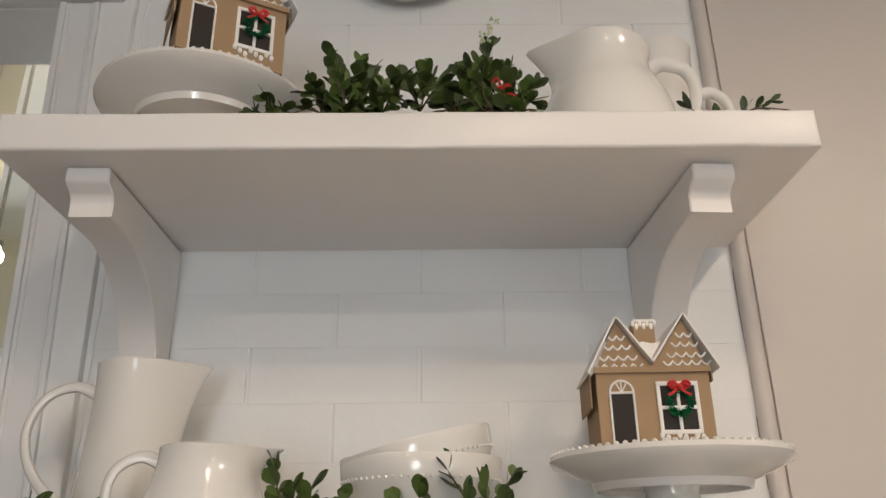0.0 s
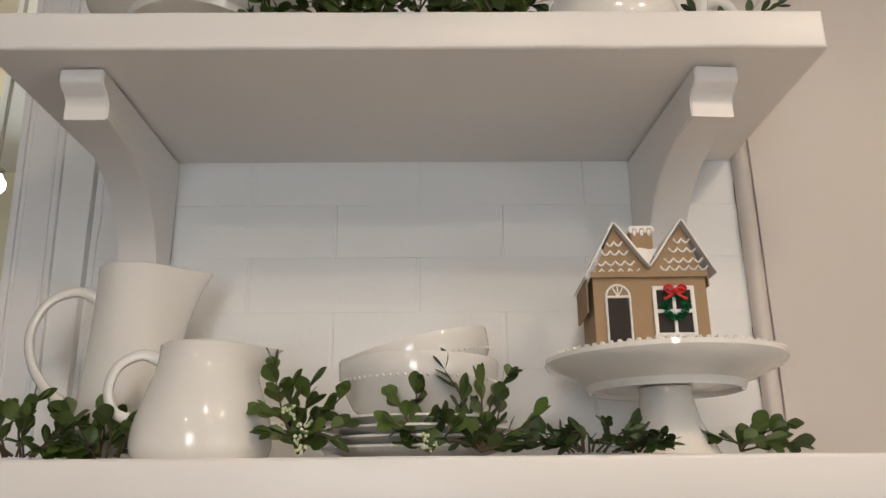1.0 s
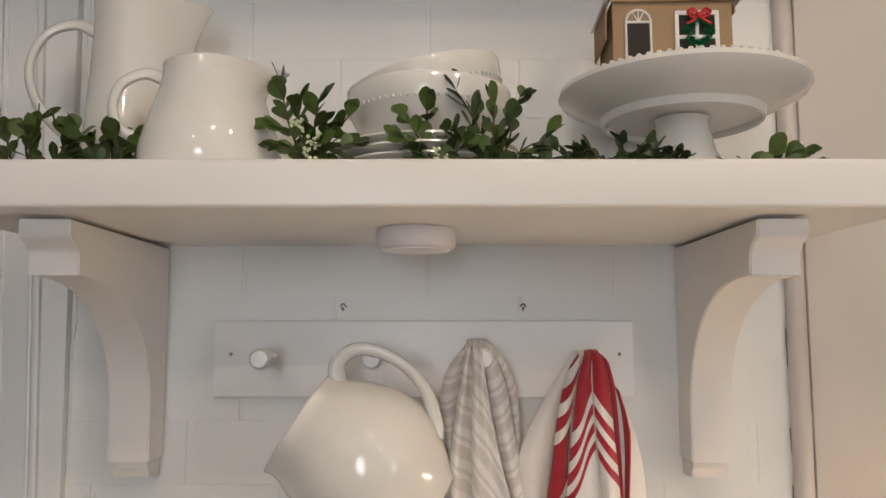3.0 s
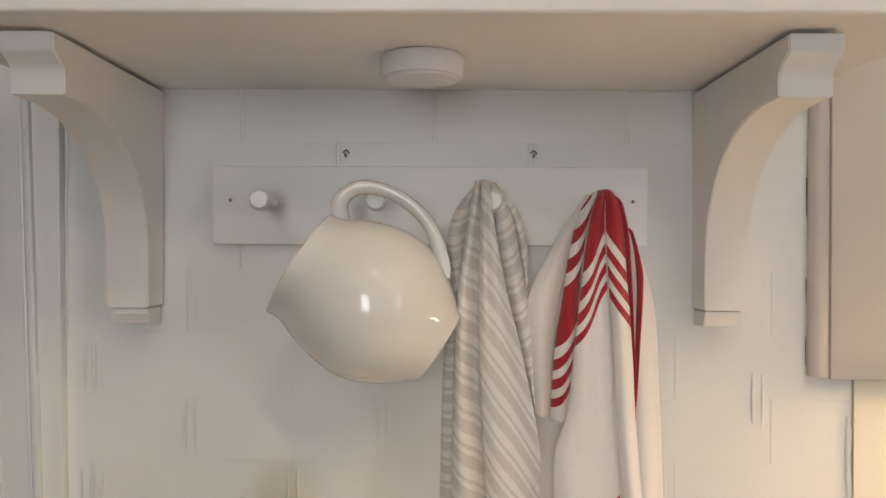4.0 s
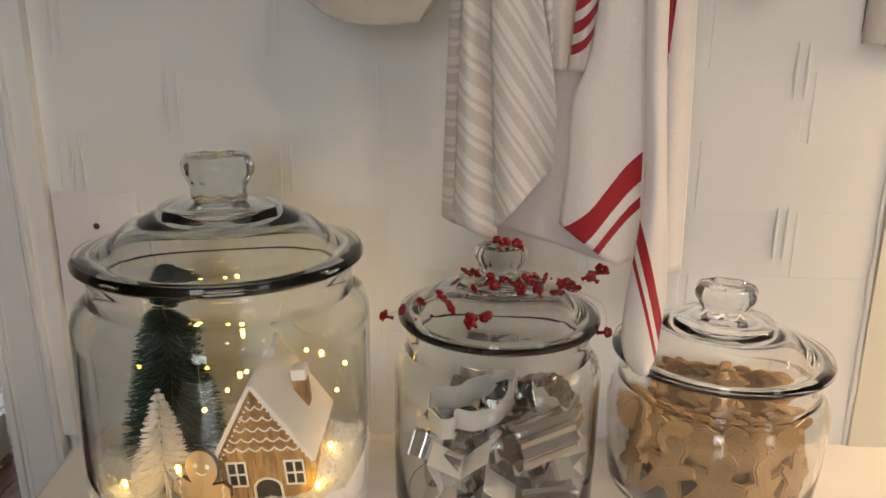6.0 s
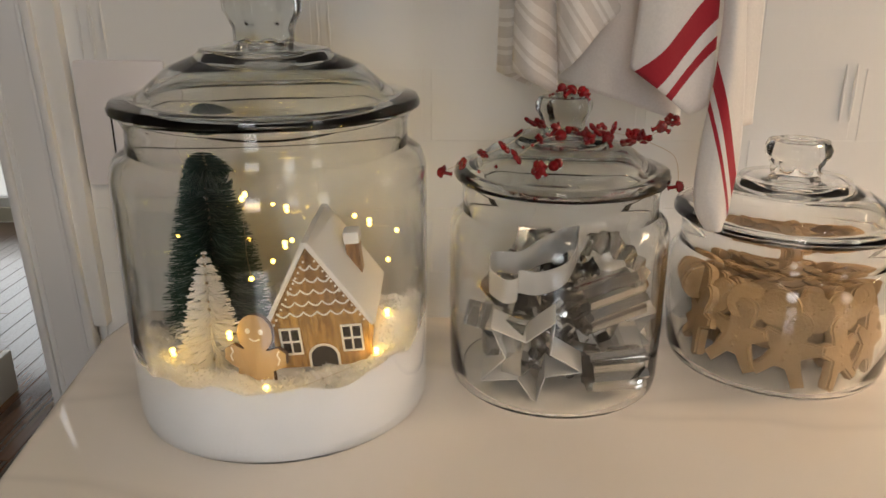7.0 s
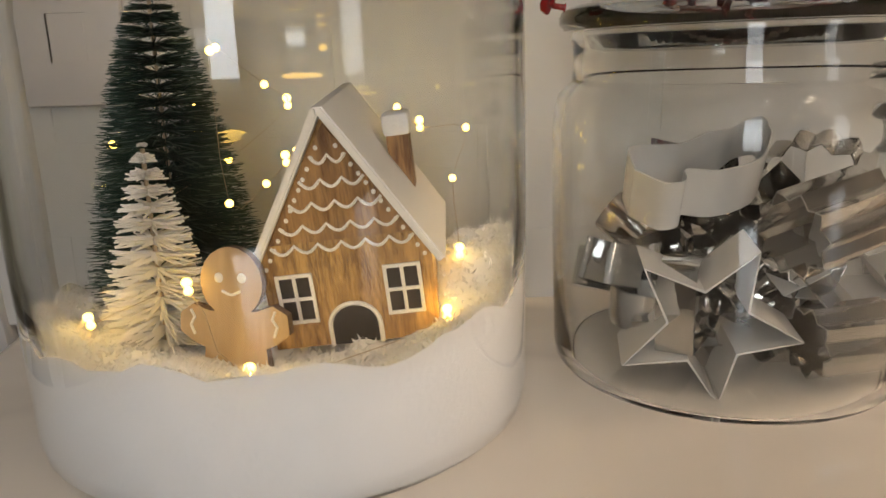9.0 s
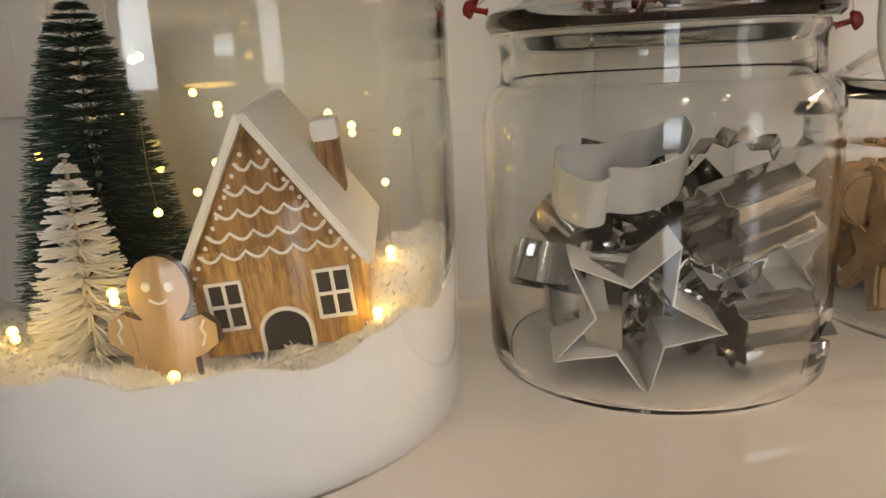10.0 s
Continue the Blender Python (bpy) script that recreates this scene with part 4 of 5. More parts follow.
# ---- towels on the pegs ----
def cloth(name, folds, material, label):
    """Each fold: left and right edge as (x, z) from top to foot, depth at top and foot, waves, their height,
    the stripe rule (slope, origin, period, offset; slope None: one shade) and a hem rule."""
    ob = thing(name, pose(0, 0, 0), label, "towel", "towels on pegs")
    for left, right, y_top, y_bot, waves, amp, (slope, x0, period, off), foot in folds:
        bm = bmesh.new()
        layer = bm.loops.layers.uv.new("cloth")
        nu, nv = 22, 56
        L = spline([(x, 0, z) for x, z in left], nv)
        Rr = spline([(x, 0, z) for x, z in right], nv)

        def along(P, t):
            f = t * (len(P) - 1)
            i = min(int(f), len(P) - 2)
            return P[i].lerp(P[i + 1], f - i)
        grid = []
        for j in range(nv + 1):
            t = j / nv
            row = []
            for i in range(nu + 1):
                s = i / nu
                p = along(L, t).lerp(along(Rr, t), s)
                grow = min(1.0, 0.35 + t * 1.6)
                y = y_top + (y_bot - y_top) * min(1, t * 1.3)
                y -= 0.007 * grow * math.sin(math.pi * s) + amp * grow * math.sin(waves * math.pi * s + 0.8 * math.sin(3 * t))
                y += 0.0016 * noise.noise(Vector((p.x * 60, p.z * 22, waves)))
                if t < 0.05:
                    y += 0.012 * (1 - t / 0.05)
                row.append(bm.verts.new((p.x, y, p.z + (foot(s) * t ** 3 if foot else 0.0))))
            grid.append(row)
        for j in range(nv):
            for i in range(nu):
                f = bm.faces.new((grid[j][i], grid[j][i + 1], grid[j + 1][i + 1], grid[j + 1][i]))
                for lp in f.loops:
                    co = lp.vert.co
                    low_k = min(1.0, max(0.0, (1.36 - co.z) / 0.15)) if slope and not period else 0
                    bend = 1 - 0.42 * low_k if (slope or 0) > 0 else 1 + 1.3 * low_k
                    u = off if slope is None else co.z - slope * bend * (co.x - x0) - 0.4 * (co.y - y_bot) + off
                    lp[layer].uv = (u / period if period else u, co.x)
        fo = part("fold", bm, material, ob)
        mod = fo.modifiers.new("thickness", 'SOLIDIFY')
        mod.thickness, mod.offset = 0.0012, 0
    return ob


def W(*pts):
    """Towel outlines are drawn on a sheet 0.26 mm a step, with its origin at the red towel's top."""
    return [(0.258 + (a - 632) * 0.00026, 1.4795 - (d - 95) * 0.000259) for a, d in pts]


PLAIN, SOLID = (None, 0, 0, 1.30), (None, 0, 0, 1.45)
cloth("kitchen_towel", [
    (W((590, 105), (500, 230), (385, 440), (368, 540), (385, 700), (396, 905)), W((605, 105), (560, 220), (490, 450), (460, 650), (440, 905)), -0.072, -0.084, 1.0, 0.002, PLAIN, None),
    (W((600, 110), (430, 500), (300, 1000), (220, 1420)), W((640, 110), (650, 500), (650, 1000), (650, 1560)), -0.056, -0.066, 2.5, 0.003, PLAIN, None),
    (W((596, 103), (545, 180), (508, 320), (480, 500), (455, 660), (440, 905)), W((612, 100), (572, 220), (545, 400), (528, 600), (500, 905)), -0.090, -0.104, 1.0, 0.0015, (1.3, 0.2237, 0, 0.085), None),
    (W((610, 99), (575, 200), (545, 400), (520, 600), (488, 860), (442, 1000), (438, 1200), (424, 1370)), W((632, 95), (624, 200), (628, 400), (637, 600), (650, 900), (668, 1100), (678, 1390)), -0.102, -0.124, 1.8, 0.0055, (1.73, 0.256, 0, 0.0), lambda s: -0.044 * s * (1.0 if s < 0.72 else 1.0 - (s - 0.72) * 1.8)),
    (W((630, 95), (628, 250), (632, 400), (642, 600), (655, 900), (675, 1250), (640, 1720), (690, 1860)), W((656, 97), (682, 200), (697, 400), (709, 600), (722, 900), (748, 1250), (775, 1600), (755, 1850)), -0.104, -0.130, 1.4, 0.004, (-1.5, 0.256, 0, 0.0), None),
    (W((668, 104), (696, 220), (708, 450), (718, 700), (722, 930)), W((694, 128), (716, 250), (724, 450), (728, 700), (728, 930)), -0.090, -0.108, 1.0, 0.001, SOLID, None),
    (W((680, 110), (712, 250), (722, 450), (728, 800), (735, 1560)), W((706, 150), (775, 330), (822, 540), (838, 900), (860, 1560)), -0.074, -0.090, 1.6, 0.003, PLAIN, None),
    (W((716, 225), (736, 330), (740, 500), (728, 840)), W((727, 240), (756, 360), (758, 450), (734, 850)), -0.097, -0.1045, 1.0, 0.0005, SOLID, None),
], M_RED_CLOTH, "white cotton kitchen towel with red stripes hanging from a peg")
cloth("kitchen_towel", [
    (W((190, 62), (108, 170), (80, 290), (95, 450), (72, 640), (52, 1400)), W((200, 62), (165, 200), (150, 350), (150, 600), (165, 1450)), -0.064, -0.070, 1.5, 0.003, (0.35, 0.1, 0.022, 0.0), None),
    (W((180, 60), (155, 200), (122, 430), (108, 700), (100, 1000), (92, 1390)), W((205, 58), (196, 250), (196, 560), (200, 900), (240, 1470)), -0.082, -0.094, 1.7, 0.005, (-0.95, 0.1, 0.030, 0.0), None),
    (W((202, 56), (196, 250), (192, 560), (200, 900), (228, 1400)), W((228, 58), (250, 250), (290, 470), (345, 690), (402, 1000), (400, 1215)), -0.086, -0.106, 2.1, 0.0055, (-1.5, 0.1, 0.031, 0.004), None),
    (W((222, 58), (255, 230), (300, 470), (350, 720), (385, 860)), W((252, 60), (318, 210), (352, 400), (388, 620), (396, 880)), -0.070, -0.082, 1.0, 0.002, (0.75, 0.1, 0.028, 0.0), None),
    (W((240, 62), (310, 190), (345, 330), (360, 520)), W((265, 70), (345, 180), (374, 320), (378, 540)), -0.056, -0.064, 1.0, 0.002, (0.75, 0.1, 0.028, 0.01), None),
], M_GREY_CLOTH, "white cotton kitchen towel with taupe stripes hanging from a peg")

# switch plate behind the big jar
plate = thing("outlet_plate", pose(-0.2345, -0.0005, 1.086), "white double outlet plate on the brick wall", "outlet")
part("cover", boxes((-0.042, -0.006, -0.058, 0.042, 0.0, 0.058), bevel=0.003), M_PLASTIC, plate)
bm = bmesh.new()
lathe(bm, [(0, 0.0012), (0.003, 0.001), (0.0033, 0)], 12, pose(0.0, -0.006, 0.024, 90, 0, 0))
part("screw", bm, M_TIN, plate)
part("socket", boxes((-0.010, -0.0068, -0.030, 0.016, -0.0055, 0.006)), M_PLASTIC, plate)
part("socket_rim", boxes((-0.011, -0.0066, 0.006, 0.017, -0.0055, 0.0075), (-0.0125, -0.0066, -0.030, -0.011, -0.0055, 0.0075)), M_DARK, plate)


# ---- glass jars ----
def jar(name, r, h_body, r_mouth, label, lid_h, knob_r, knob_h, taper=0.0, lid_glass=M_GLASS):
    """Body height to the mouth; thing origin at its foot."""
    ob = thing(name, pose(0, 0, 0), label, "glass jar", "glass jars on the worktop")
    w = 0.0042
    sh = h_body - 0.040
    out = [(0, 0.0026), (r * 0.60 * (1 - taper), 0.0012), (r * 0.84 * (1 - taper), 0.0), (r * (0.945 - taper), 0.0004), (r * (0.978 - taper), 0.004), (r * (0.99 - taper * 0.8), 0.012), (r * (1 - taper * 0.3), sh * 0.5), (r, sh - 0.012), (r * 0.997, sh),
           (r * 0.965, sh + 0.010), (r_mouth * 1.01, sh + 0.016), (r_mouth, sh + 0.022), (r_mouth, h_body - 0.008), (r_mouth * 1.02, h_body - 0.003), (r_mouth * 1.012, h_body)]
    inn = [(r_mouth - w * 1.2, h_body), (r_mouth - w, sh + 0.022), (r_mouth - w, sh + 0.014), (r * 0.965 - w, sh + 0.007), (r * 0.997 - w, sh - 0.003), (r - w, sh - 0.014), (r * (1 - taper * 0.3) - w, sh * 0.5), (r * (0.988 - taper * 0.8) - w, 0.0115), (r * (0.962 - taper) - w, 0.0042), (r * (0.90 - taper), 0.0030), (0, 0.0046)]
    bm = bmesh.new()
    lathe(bm, out + inn, 96)
    part("jar_body", bm, M_GLASS, ob)
    rl = r_mouth * 1.09
    z = h_body + 0.0006
    lo = [(0, z + lid_h - 0.006), (knob_r * 1.25, z + lid_h - 0.0075), (rl * 0.58, z + lid_h * 0.62), (rl * 0.74, z + 0.010), (rl * 0.80, z + 0.002), (rl * 0.86, z), (rl * 0.97, z)]
    up = [(rl, z + 0.003), (rl * 1.002, z + 0.006), (rl * 0.985, z + 0.0095), (rl * 0.93, z + 0.0115), (rl * 0.84, z + 0.0125), (rl * 0.78, z + 0.0165), (rl * 0.62, z + lid_h * 0.62 + 0.0055), (knob_r * 1.75, z + lid_h - 0.002), (knob_r * 1.66, z + lid_h + 0.0015),
          (knob_r * 1.2, z + lid_h + 0.003), (knob_r * 0.80, z + lid_h + 0.006), (knob_r * 0.77, z + lid_h + knob_h * 0.36), (knob_r * 0.90, z + lid_h + knob_h * 0.55), (knob_r, z + lid_h + knob_h * 0.66), (knob_r * 1.01, z + lid_h + knob_h * 0.82), (knob_r * 0.90, z + lid_h + knob_h * 0.96), (knob_r * 0.62, z + lid_h + knob_h), (knob_r * 0.42, z + lid_h + knob_h * 0.93), (0, z + lid_h + knob_h * 0.91)]

    def pressed(p, a):
        k = min(1.0, max(0.0, (p.z - z - lid_h - 0.006) / 0.006)) * (1 if math.hypot(p.x, p.y) > knob_r * 0.5 else 0)
        f = 1 + 0.045 * k * math.cos(8 * a)
        return Vector((p.x * f, p.y * f, p.z))
    bm = bmesh.new()
    lathe(bm, lo + up, 96, wobble=pressed)
    part("lid", bm, lid_glass, ob)
    for c in ob.children:
        c.visible_shadow = c.name.startswith("lid") and taper == 0
    return ob


J1 = Vector((-0.066, -0.148, CT + 0.0005))
J2 = Vector((0.158, -0.112, CT + 0.0005))
J3 = Vector((0.362, -0.080, CT + 0.0005))
j1 = jar("glass_jar", 0.1165, 0.233, 0.1025, "large clear glass jar with a lid, holding a snowy winter scene", 0.042, 0.0275, 0.041, lid_glass=M_GLASS_LID)
j1.matrix_world = Matrix.Translation(J1)
j2 = jar("glass_jar", 0.0895, 0.172, 0.0790, "clear glass jar with a lid, full of cookie cutters", 0.034, 0.0215, 0.032, lid_glass=M_GLASS_LID)
j2.matrix_world = Matrix.Translation(J2)
j3 = jar("glass_jar", 0.0975, 0.130, 0.0880, "wide clear glass jar with a lid, half full of cookies", 0.034, 0.0265, 0.034, taper=0.055)
j3.matrix_world = Matrix.Translation(J3)

# ---- winter scene inside the large jar ----
rs = random.Random(3)


def snow_height(x, y):
    d = math.hypot(x, y)
    h = 0.036 + 0.010 * noise.noise(Vector((x * 28, y * 28, 2))) + 0.004 * noise.noise(Vector((x * 90, y * 90, 5)))
    h += 0.022 * max(0, (d - 0.062) / 0.05) ** 1.5 * (1.0 if y < 0.02 else 0.6)
    h += 0.030 * math.exp(-((x - 0.090) ** 2 + (y - 0.010) ** 2) / 0.0016) + 0.012 * math.exp(-((x - 0.080) ** 2 + (y + 0.010) ** 2) / 0.0003)
    return h


bm = bmesh.new()
NR, NA = 26, 90
RS = 0.1138
grid = []
for i in range(NR + 1):
    r = RS * i / NR
    row = []
    for k in range(NA):
        a = 2 * math.pi * k / NA
        x, y = r * math.cos(a), r * math.sin(a)
        row.append(bm.verts.new((x, y, snow_height(x, y))))
    grid.append(row)
for a, b in zip(grid, grid[1:]):
    for k in range(NA):
        j = (k + 1) % NA
        bm.faces.new((a[k], a[j], b[j], b[k]))
low = []
for zz, rr in ((0.0125, 0.1128), (0.0068, 0.1108), (0.0040, 0.1090), (0.0026, 0.1030), (0.0030, 0.0600)):
    low.append([bm.verts.new((rr * math.cos(2 * math.pi * k / NA), rr * math.sin(2 * math.pi * k / NA), zz)) for k in range(NA)])
for a, b in zip([grid[-1]] + low, low):
    for k in range(NA):
        j = (k + 1) % NA
        bm.faces.new((a[k], a[j], b[j], b[k]))
bm.faces.new(low[-1])
bmesh.ops.remove_doubles(bm, verts=grid[0], dist=1e-5)
# loose tufts on top
for k in range(9000):
    a = rs.uniform(0, 6.283)
    r = RS * math.sqrt(rs.random()) * 0.96
    x, y = r * math.cos(a), r * math.sin(a)
    p = Vector((x, y, snow_height(x, y)))
    d = Vector((rs.uniform(-1, 1), rs.uniform(-1, 1), rs.uniform(0.2, 1.2))) * rs.uniform(0.001, 0.0035)
    q = d.orthogonal().normalized() * rs.uniform(0.0005, 0.0012)
    v = [bm.verts.new(p - q), bm.verts.new(p + q), bm.verts.new(p + d)]
    bm.faces.new(v)
# longer fluff along the glass
for k in range(5200):
    a = rs.uniform(math.pi, 2 * math.pi) if k % 4 else rs.uniform(0, math.pi)
    r = RS * rs.uniform(0.90, 0.985)
    x, y = r * math.cos(a), r * math.sin(a)
    p = Vector((x, y, snow_height(x, y) - 0.001))
    d = Vector((rs.uniform(-0.8, 0.8), rs.uniform(-0.8, 0.8), rs.uniform(0.3, 1.2))).normalized() * rs.uniform(0.002, 0.0065)
    if math.hypot(x + d.x, y + d.y) > RS * 0.985:
        d.x, d.y = -d.x * 0.5, -d.y * 0.5
    q = d.orthogonal().normalized() * rs.uniform(0.00018, 0.0005)
    bm.faces.new([bm.verts.new(p - q), bm.verts.new(p + q), bm.verts.new(p + d)])
snow = tagged(part("fake_snow", bm, M_SNOW), "deep white fluffy fake snow in the jar", "fake snow", "", "stuff")
snow.location = J1


def cotton_puff(p, r, seed):
    """A loose ball of white wadding: an uneven core under many short fibres."""
    rng = random.Random(seed)
    bm = bmesh.new()
    bmesh.ops.create_icosphere(bm, subdivisions=4, radius=r)
    for v in bm.verts:
        v.co *= 1 + 0.28 * noise.noise(v.co * (1.6 / r) + Vector((seed, 0, 0))) + 0.10 * noise.noise(v.co * (5 / r))
    core = [v.co.copy() for v in bm.verts]
    for k in range(1500):
        q = rng.choice(core)
        d = (q.normalized() + Vector((rng.uniform(-1, 1), rng.uniform(-1, 1), rng.uniform(-1, 1)))).normalized() * rng.uniform(0.0015, 0.0042)
        side = d.orthogonal().normalized() * rng.uniform(0.00015, 0.0004)
        bm.faces.new([bm.verts.new(q * 0.97 - side), bm.verts.new(q * 0.97 + side), bm.verts.new(q + d)])
    ob = tagged(part("cotton_puff", bm, M_SNOW), "fluffy white cotton puff on the fake snow", "cotton wool", "cotton puffs", "stuff")
    ob.location = J1 + Vector(p)
    return ob


cotton_puff((0.088, 0.012, 0.054), 0.022, 1)
cotton_puff((0.070, 0.040, 0.050), 0.020, 2)
cotton_puff((0.030, -0.078, 0.036), 0.011, 3)
cotton_puff((-0.022, -0.076, 0.033), 0.012, 4)
cotton_puff((-0.078, -0.030, 0.036), 0.013, 5)
cotton_puff((-0.090, 0.010, 0.040), 0.014, 6)


def bottle_brush(label, h, r, n, material, thick, seed, top=0.06, tiers=26, taper=0.85, frost=None):
    """A wire stem with bristles that droop outwards."""
    rng = random.Random(seed)
    ob = thing("bottle_brush_tree", pose(0, 0, 0), label, "bottle brush tree", "bottle brush trees")
    bm = bmesh.new()
    tube(bm, [(0, 0, 0), (0, 0, h * 0.97)], 0.0011, 6)
    part("stem", bm, M_WIRE, ob)
    bm, bf = bmesh.new(), bmesh.new()
    for k in range(n):
        t = k / n
        z = h * (0.08 + 0.90 * t)
        tier = h / tiers
        z += 0.5 * (tier * round(z / tier) - z)
        rr = r * (1 - t) ** taper * rng.uniform(0.82, 1.05) + r * top
        a = k * 2.399963 + rng.uniform(-0.2, 0.2)
        d = Vector((math.cos(a), math.sin(a), rng.uniform(-0.1, 0.22)))
        p0 = Vector((0, 0, z))
        p1 = p0 + d * rr * 0.55
        p2 = p0 + d * rr + Vector((0, 0, rng.uniform(-0.06, 0.02) * rr))
        tube(bf if frost and k % 6 == 0 else bm, [p0, p1, p2], [thick, thick, thick * 0.7], 3, cap=False)
    part("bristles", bm, material, ob)
    if frost:
        part("bristles", bf, frost, ob, "frosted pale green bristles")
    else:
        bf.free()
    return ob


tr = bottle_brush("dark green bottle brush tree standing in the snow", 0.176, 0.046, 5600, M_BRUSH, 0.00032, 1, taper=0.62, frost=M_BRUSHF)
tr.matrix_world = Matrix.Translation(J1 + Vector((-0.064, 0.034, 0.030)))
tw = bottle_brush("cream bottle brush tree standing in the snow", 0.108, 0.0295, 860, M_BRUSHW, 0.00066, 2, top=0.05, tiers=15, taper=0.75)
tw.matrix_world = Matrix.Translation(J1 + Vector((-0.050, -0.030, 0.024)))


def wooden_house():
    """Front at y = 0 facing -y, base at z = 0."""
    ob = thing("wooden_house", pose(0, 0, 0), "small wooden gingerbread house with white iced roof", "toy house")
    W, H, A, D = 0.0370, 0.042, 0.103, 0.082
    bm = bmesh.new()
    prism(bm, [(-W, 0), (W, 0), (W, H), (0, A), (-W, H)], 0.0, D)
    part("wall", bm, M_WOODH, ob)
    bm = bmesh.new()
    prism(bm, [(-0.034, H + 0.0085), (0.034, H + 0.0085), (0.0, A - 0.0035)], -0.0012, -0.0002)
    part("gable", bm, M_WOODR, ob, "brown stained gable board")
    for s in (-1, 1):
        bm = bmesh.new()
        n = Vector((s * (A - H), W)).normalized() * 0.0035
        e = Vector((s * (W + 0.0030), H - 0.0050))
        prism(bm, [(0, A + 0.0005), (0, A + 0.0040), (s * 0.0022, A + 0.0040), (e.x + n.x, e.y + n.y), (e.x, e.y)], -0.007, D + 0.004, bevel=0.0008)
        part("roof", bm, M_ICING, ob, "white iced roof board")
    bm = bmesh.new()
    for dz, n in ((0.016, 2), (0.026, 3), (0.0355, 4), (0.045, 5), (0.0535, 6)):
        half = (dz - 0.004) * 0.62
        scallops(bm, -half, half, A - dz, n, -0.0015, 0.00075, 0.0035)
    for s in (-1, 1):
        for k in range(13):
            t = 0.12 + 0.88 * k / 12
            ball(bm, (s * (W - 0.002) * t * 0.98, -0.0012, A - 0.006 - (A - H - 0.004) * t), 0.0011, 6, 4, (1, 0.5, 1))
    part("icing", bm, M_ICING, ob)
    # window shade is coloured in with near-black plates on the solid front
    for wx in (-0.0235, 0.0235):
        bm = bmesh.new()
        box(bm, wx - 0.0068, -0.0006, 0.014, wx + 0.0068, 0.0005, 0.035)
        wi = part("window", bm, M_DARK, ob)
        bm = bmesh.new()
        for a in ((-0.0082, 0.0125, 0.0082, 0.0142), (-0.0082, 0.0348, 0.0082, 0.0365), (-0.0082, 0.0125, -0.0066, 0.0365), (0.0066, 0.0125, 0.0082, 0.0365), (-0.0008, 0.013, 0.0008, 0.036), (-0.0075, 0.0237, 0.0075, 0.0253)):
            box(bm, wx + a[0], -0.0016, a[1], wx + a[2], -0.0004, a[3], bevel=0.0003)
        part("window_frame", bm, M_ICING, wi)
    # doorway: its inner shade is a near-black plate, no hole is cut
    bm = bmesh.new()
    arch = [(-0.0105, 0.0)] + [(-0.0105 * math.cos(a), 0.009 + 0.0105 * math.sin(a)) for a in (math.pi * k / 12 for k in range(13))] + [(0.0105, 0.0)]
    prism(bm, arch, -0.0007, 0.0004)
    dr = part("door", bm, M_DARK, ob, "near-black plate for the shaded arched doorway")
    bm = bmesh.new()
    tube(bm, [(x * 1.06, -0.001, z * 1.03) for x, z in arch], 0.0011, 6)
    part("door_icing", bm, M_ICING, dr)
    bm = bmesh.new()
    box(bm, 0.0205, 0.042, 0.056, 0.031, 0.056, 0.087)
    ch = part("chimney", bm, M_WOODR, ob, "brown wooden chimney")
    bm = bmesh.new()
    box(bm, 0.0192, 0.0408, 0.084, 0.0323, 0.0572, 0.0945, bevel=0.0025)
    part("snow_cap", bm, M_ICING, ch)
    return ob


wh = wooden_house()
wh.matrix_world = pose(-0.0275, -0.184, 0.9275, 4, -5, -1)

# plywood gingerbread figure: a plain cut-out
bm = bmesh.new()
half = [(0.0, 0.060)]
half += [(0.0135 * math.sin(a), 0.0465 + 0.0135 * math.cos(a)) for a in (math.pi * k / 10 for k in range(1, 9))]
half += [(0.010, 0.0355), (0.0175, 0.0380), (0.0235, 0.0345), (0.0240, 0.027), (0.0175, 0.0225), (0.0135, 0.021), (0.0145, 0.013), (0.0225, 0.0065), (0.026, 0.001), (0.020, -0.003)]
outline = half + [(-x, z) for x, z in reversed(half) if x > 0]
prism(bm, outline, -0.002, 0.002)
fig = tagged(part("plywood_cutout", bm, M_PLY), "pale plywood cookie-shaped cut-out with burnt edges", "cut-out")
for poly in fig.data.polygons:
    if abs(poly.normal.y) < 0.5:
        poly.material_index = 1
fig.data.materials.append(M_PLY_EDGE)
bm = bmesh.new()
for ex in (-0.005, 0.005):
    ball(bm, (ex, -0.0023, 0.0485), 0.0020, 8, 5, (1, 0.4, 1))
tube(bm, spline([(-0.004, -0.0022, 0.0435), (0, -0.0022, 0.042), (0.004, -0.0022, 0.0435)], 8), 0.0006, 5)
for s in (-1, 1):
    tube(bm, [(s * 0.0185, -0.0022, 0.036), (s * 0.017, -0.0022, 0.033), (s * 0.019, -0.0022, 0.030), (s * 0.0175, -0.0022, 0.026)], 0.0006, 5)
    tube(bm, [(s * 0.013, -0.0022, 0.006), (s * 0.016, -0.0022, 0.004), (s * 0.017, -0.0022, 0.001)], 0.0006, 5)
part("icing", bm, M_ICING, fig)
fig.matrix_world = pose(-0.0775, -0.201, 0.9090, -4, 0, -11) @ Matrix.Diagonal((1.03, 1.2, 1.15, 1))

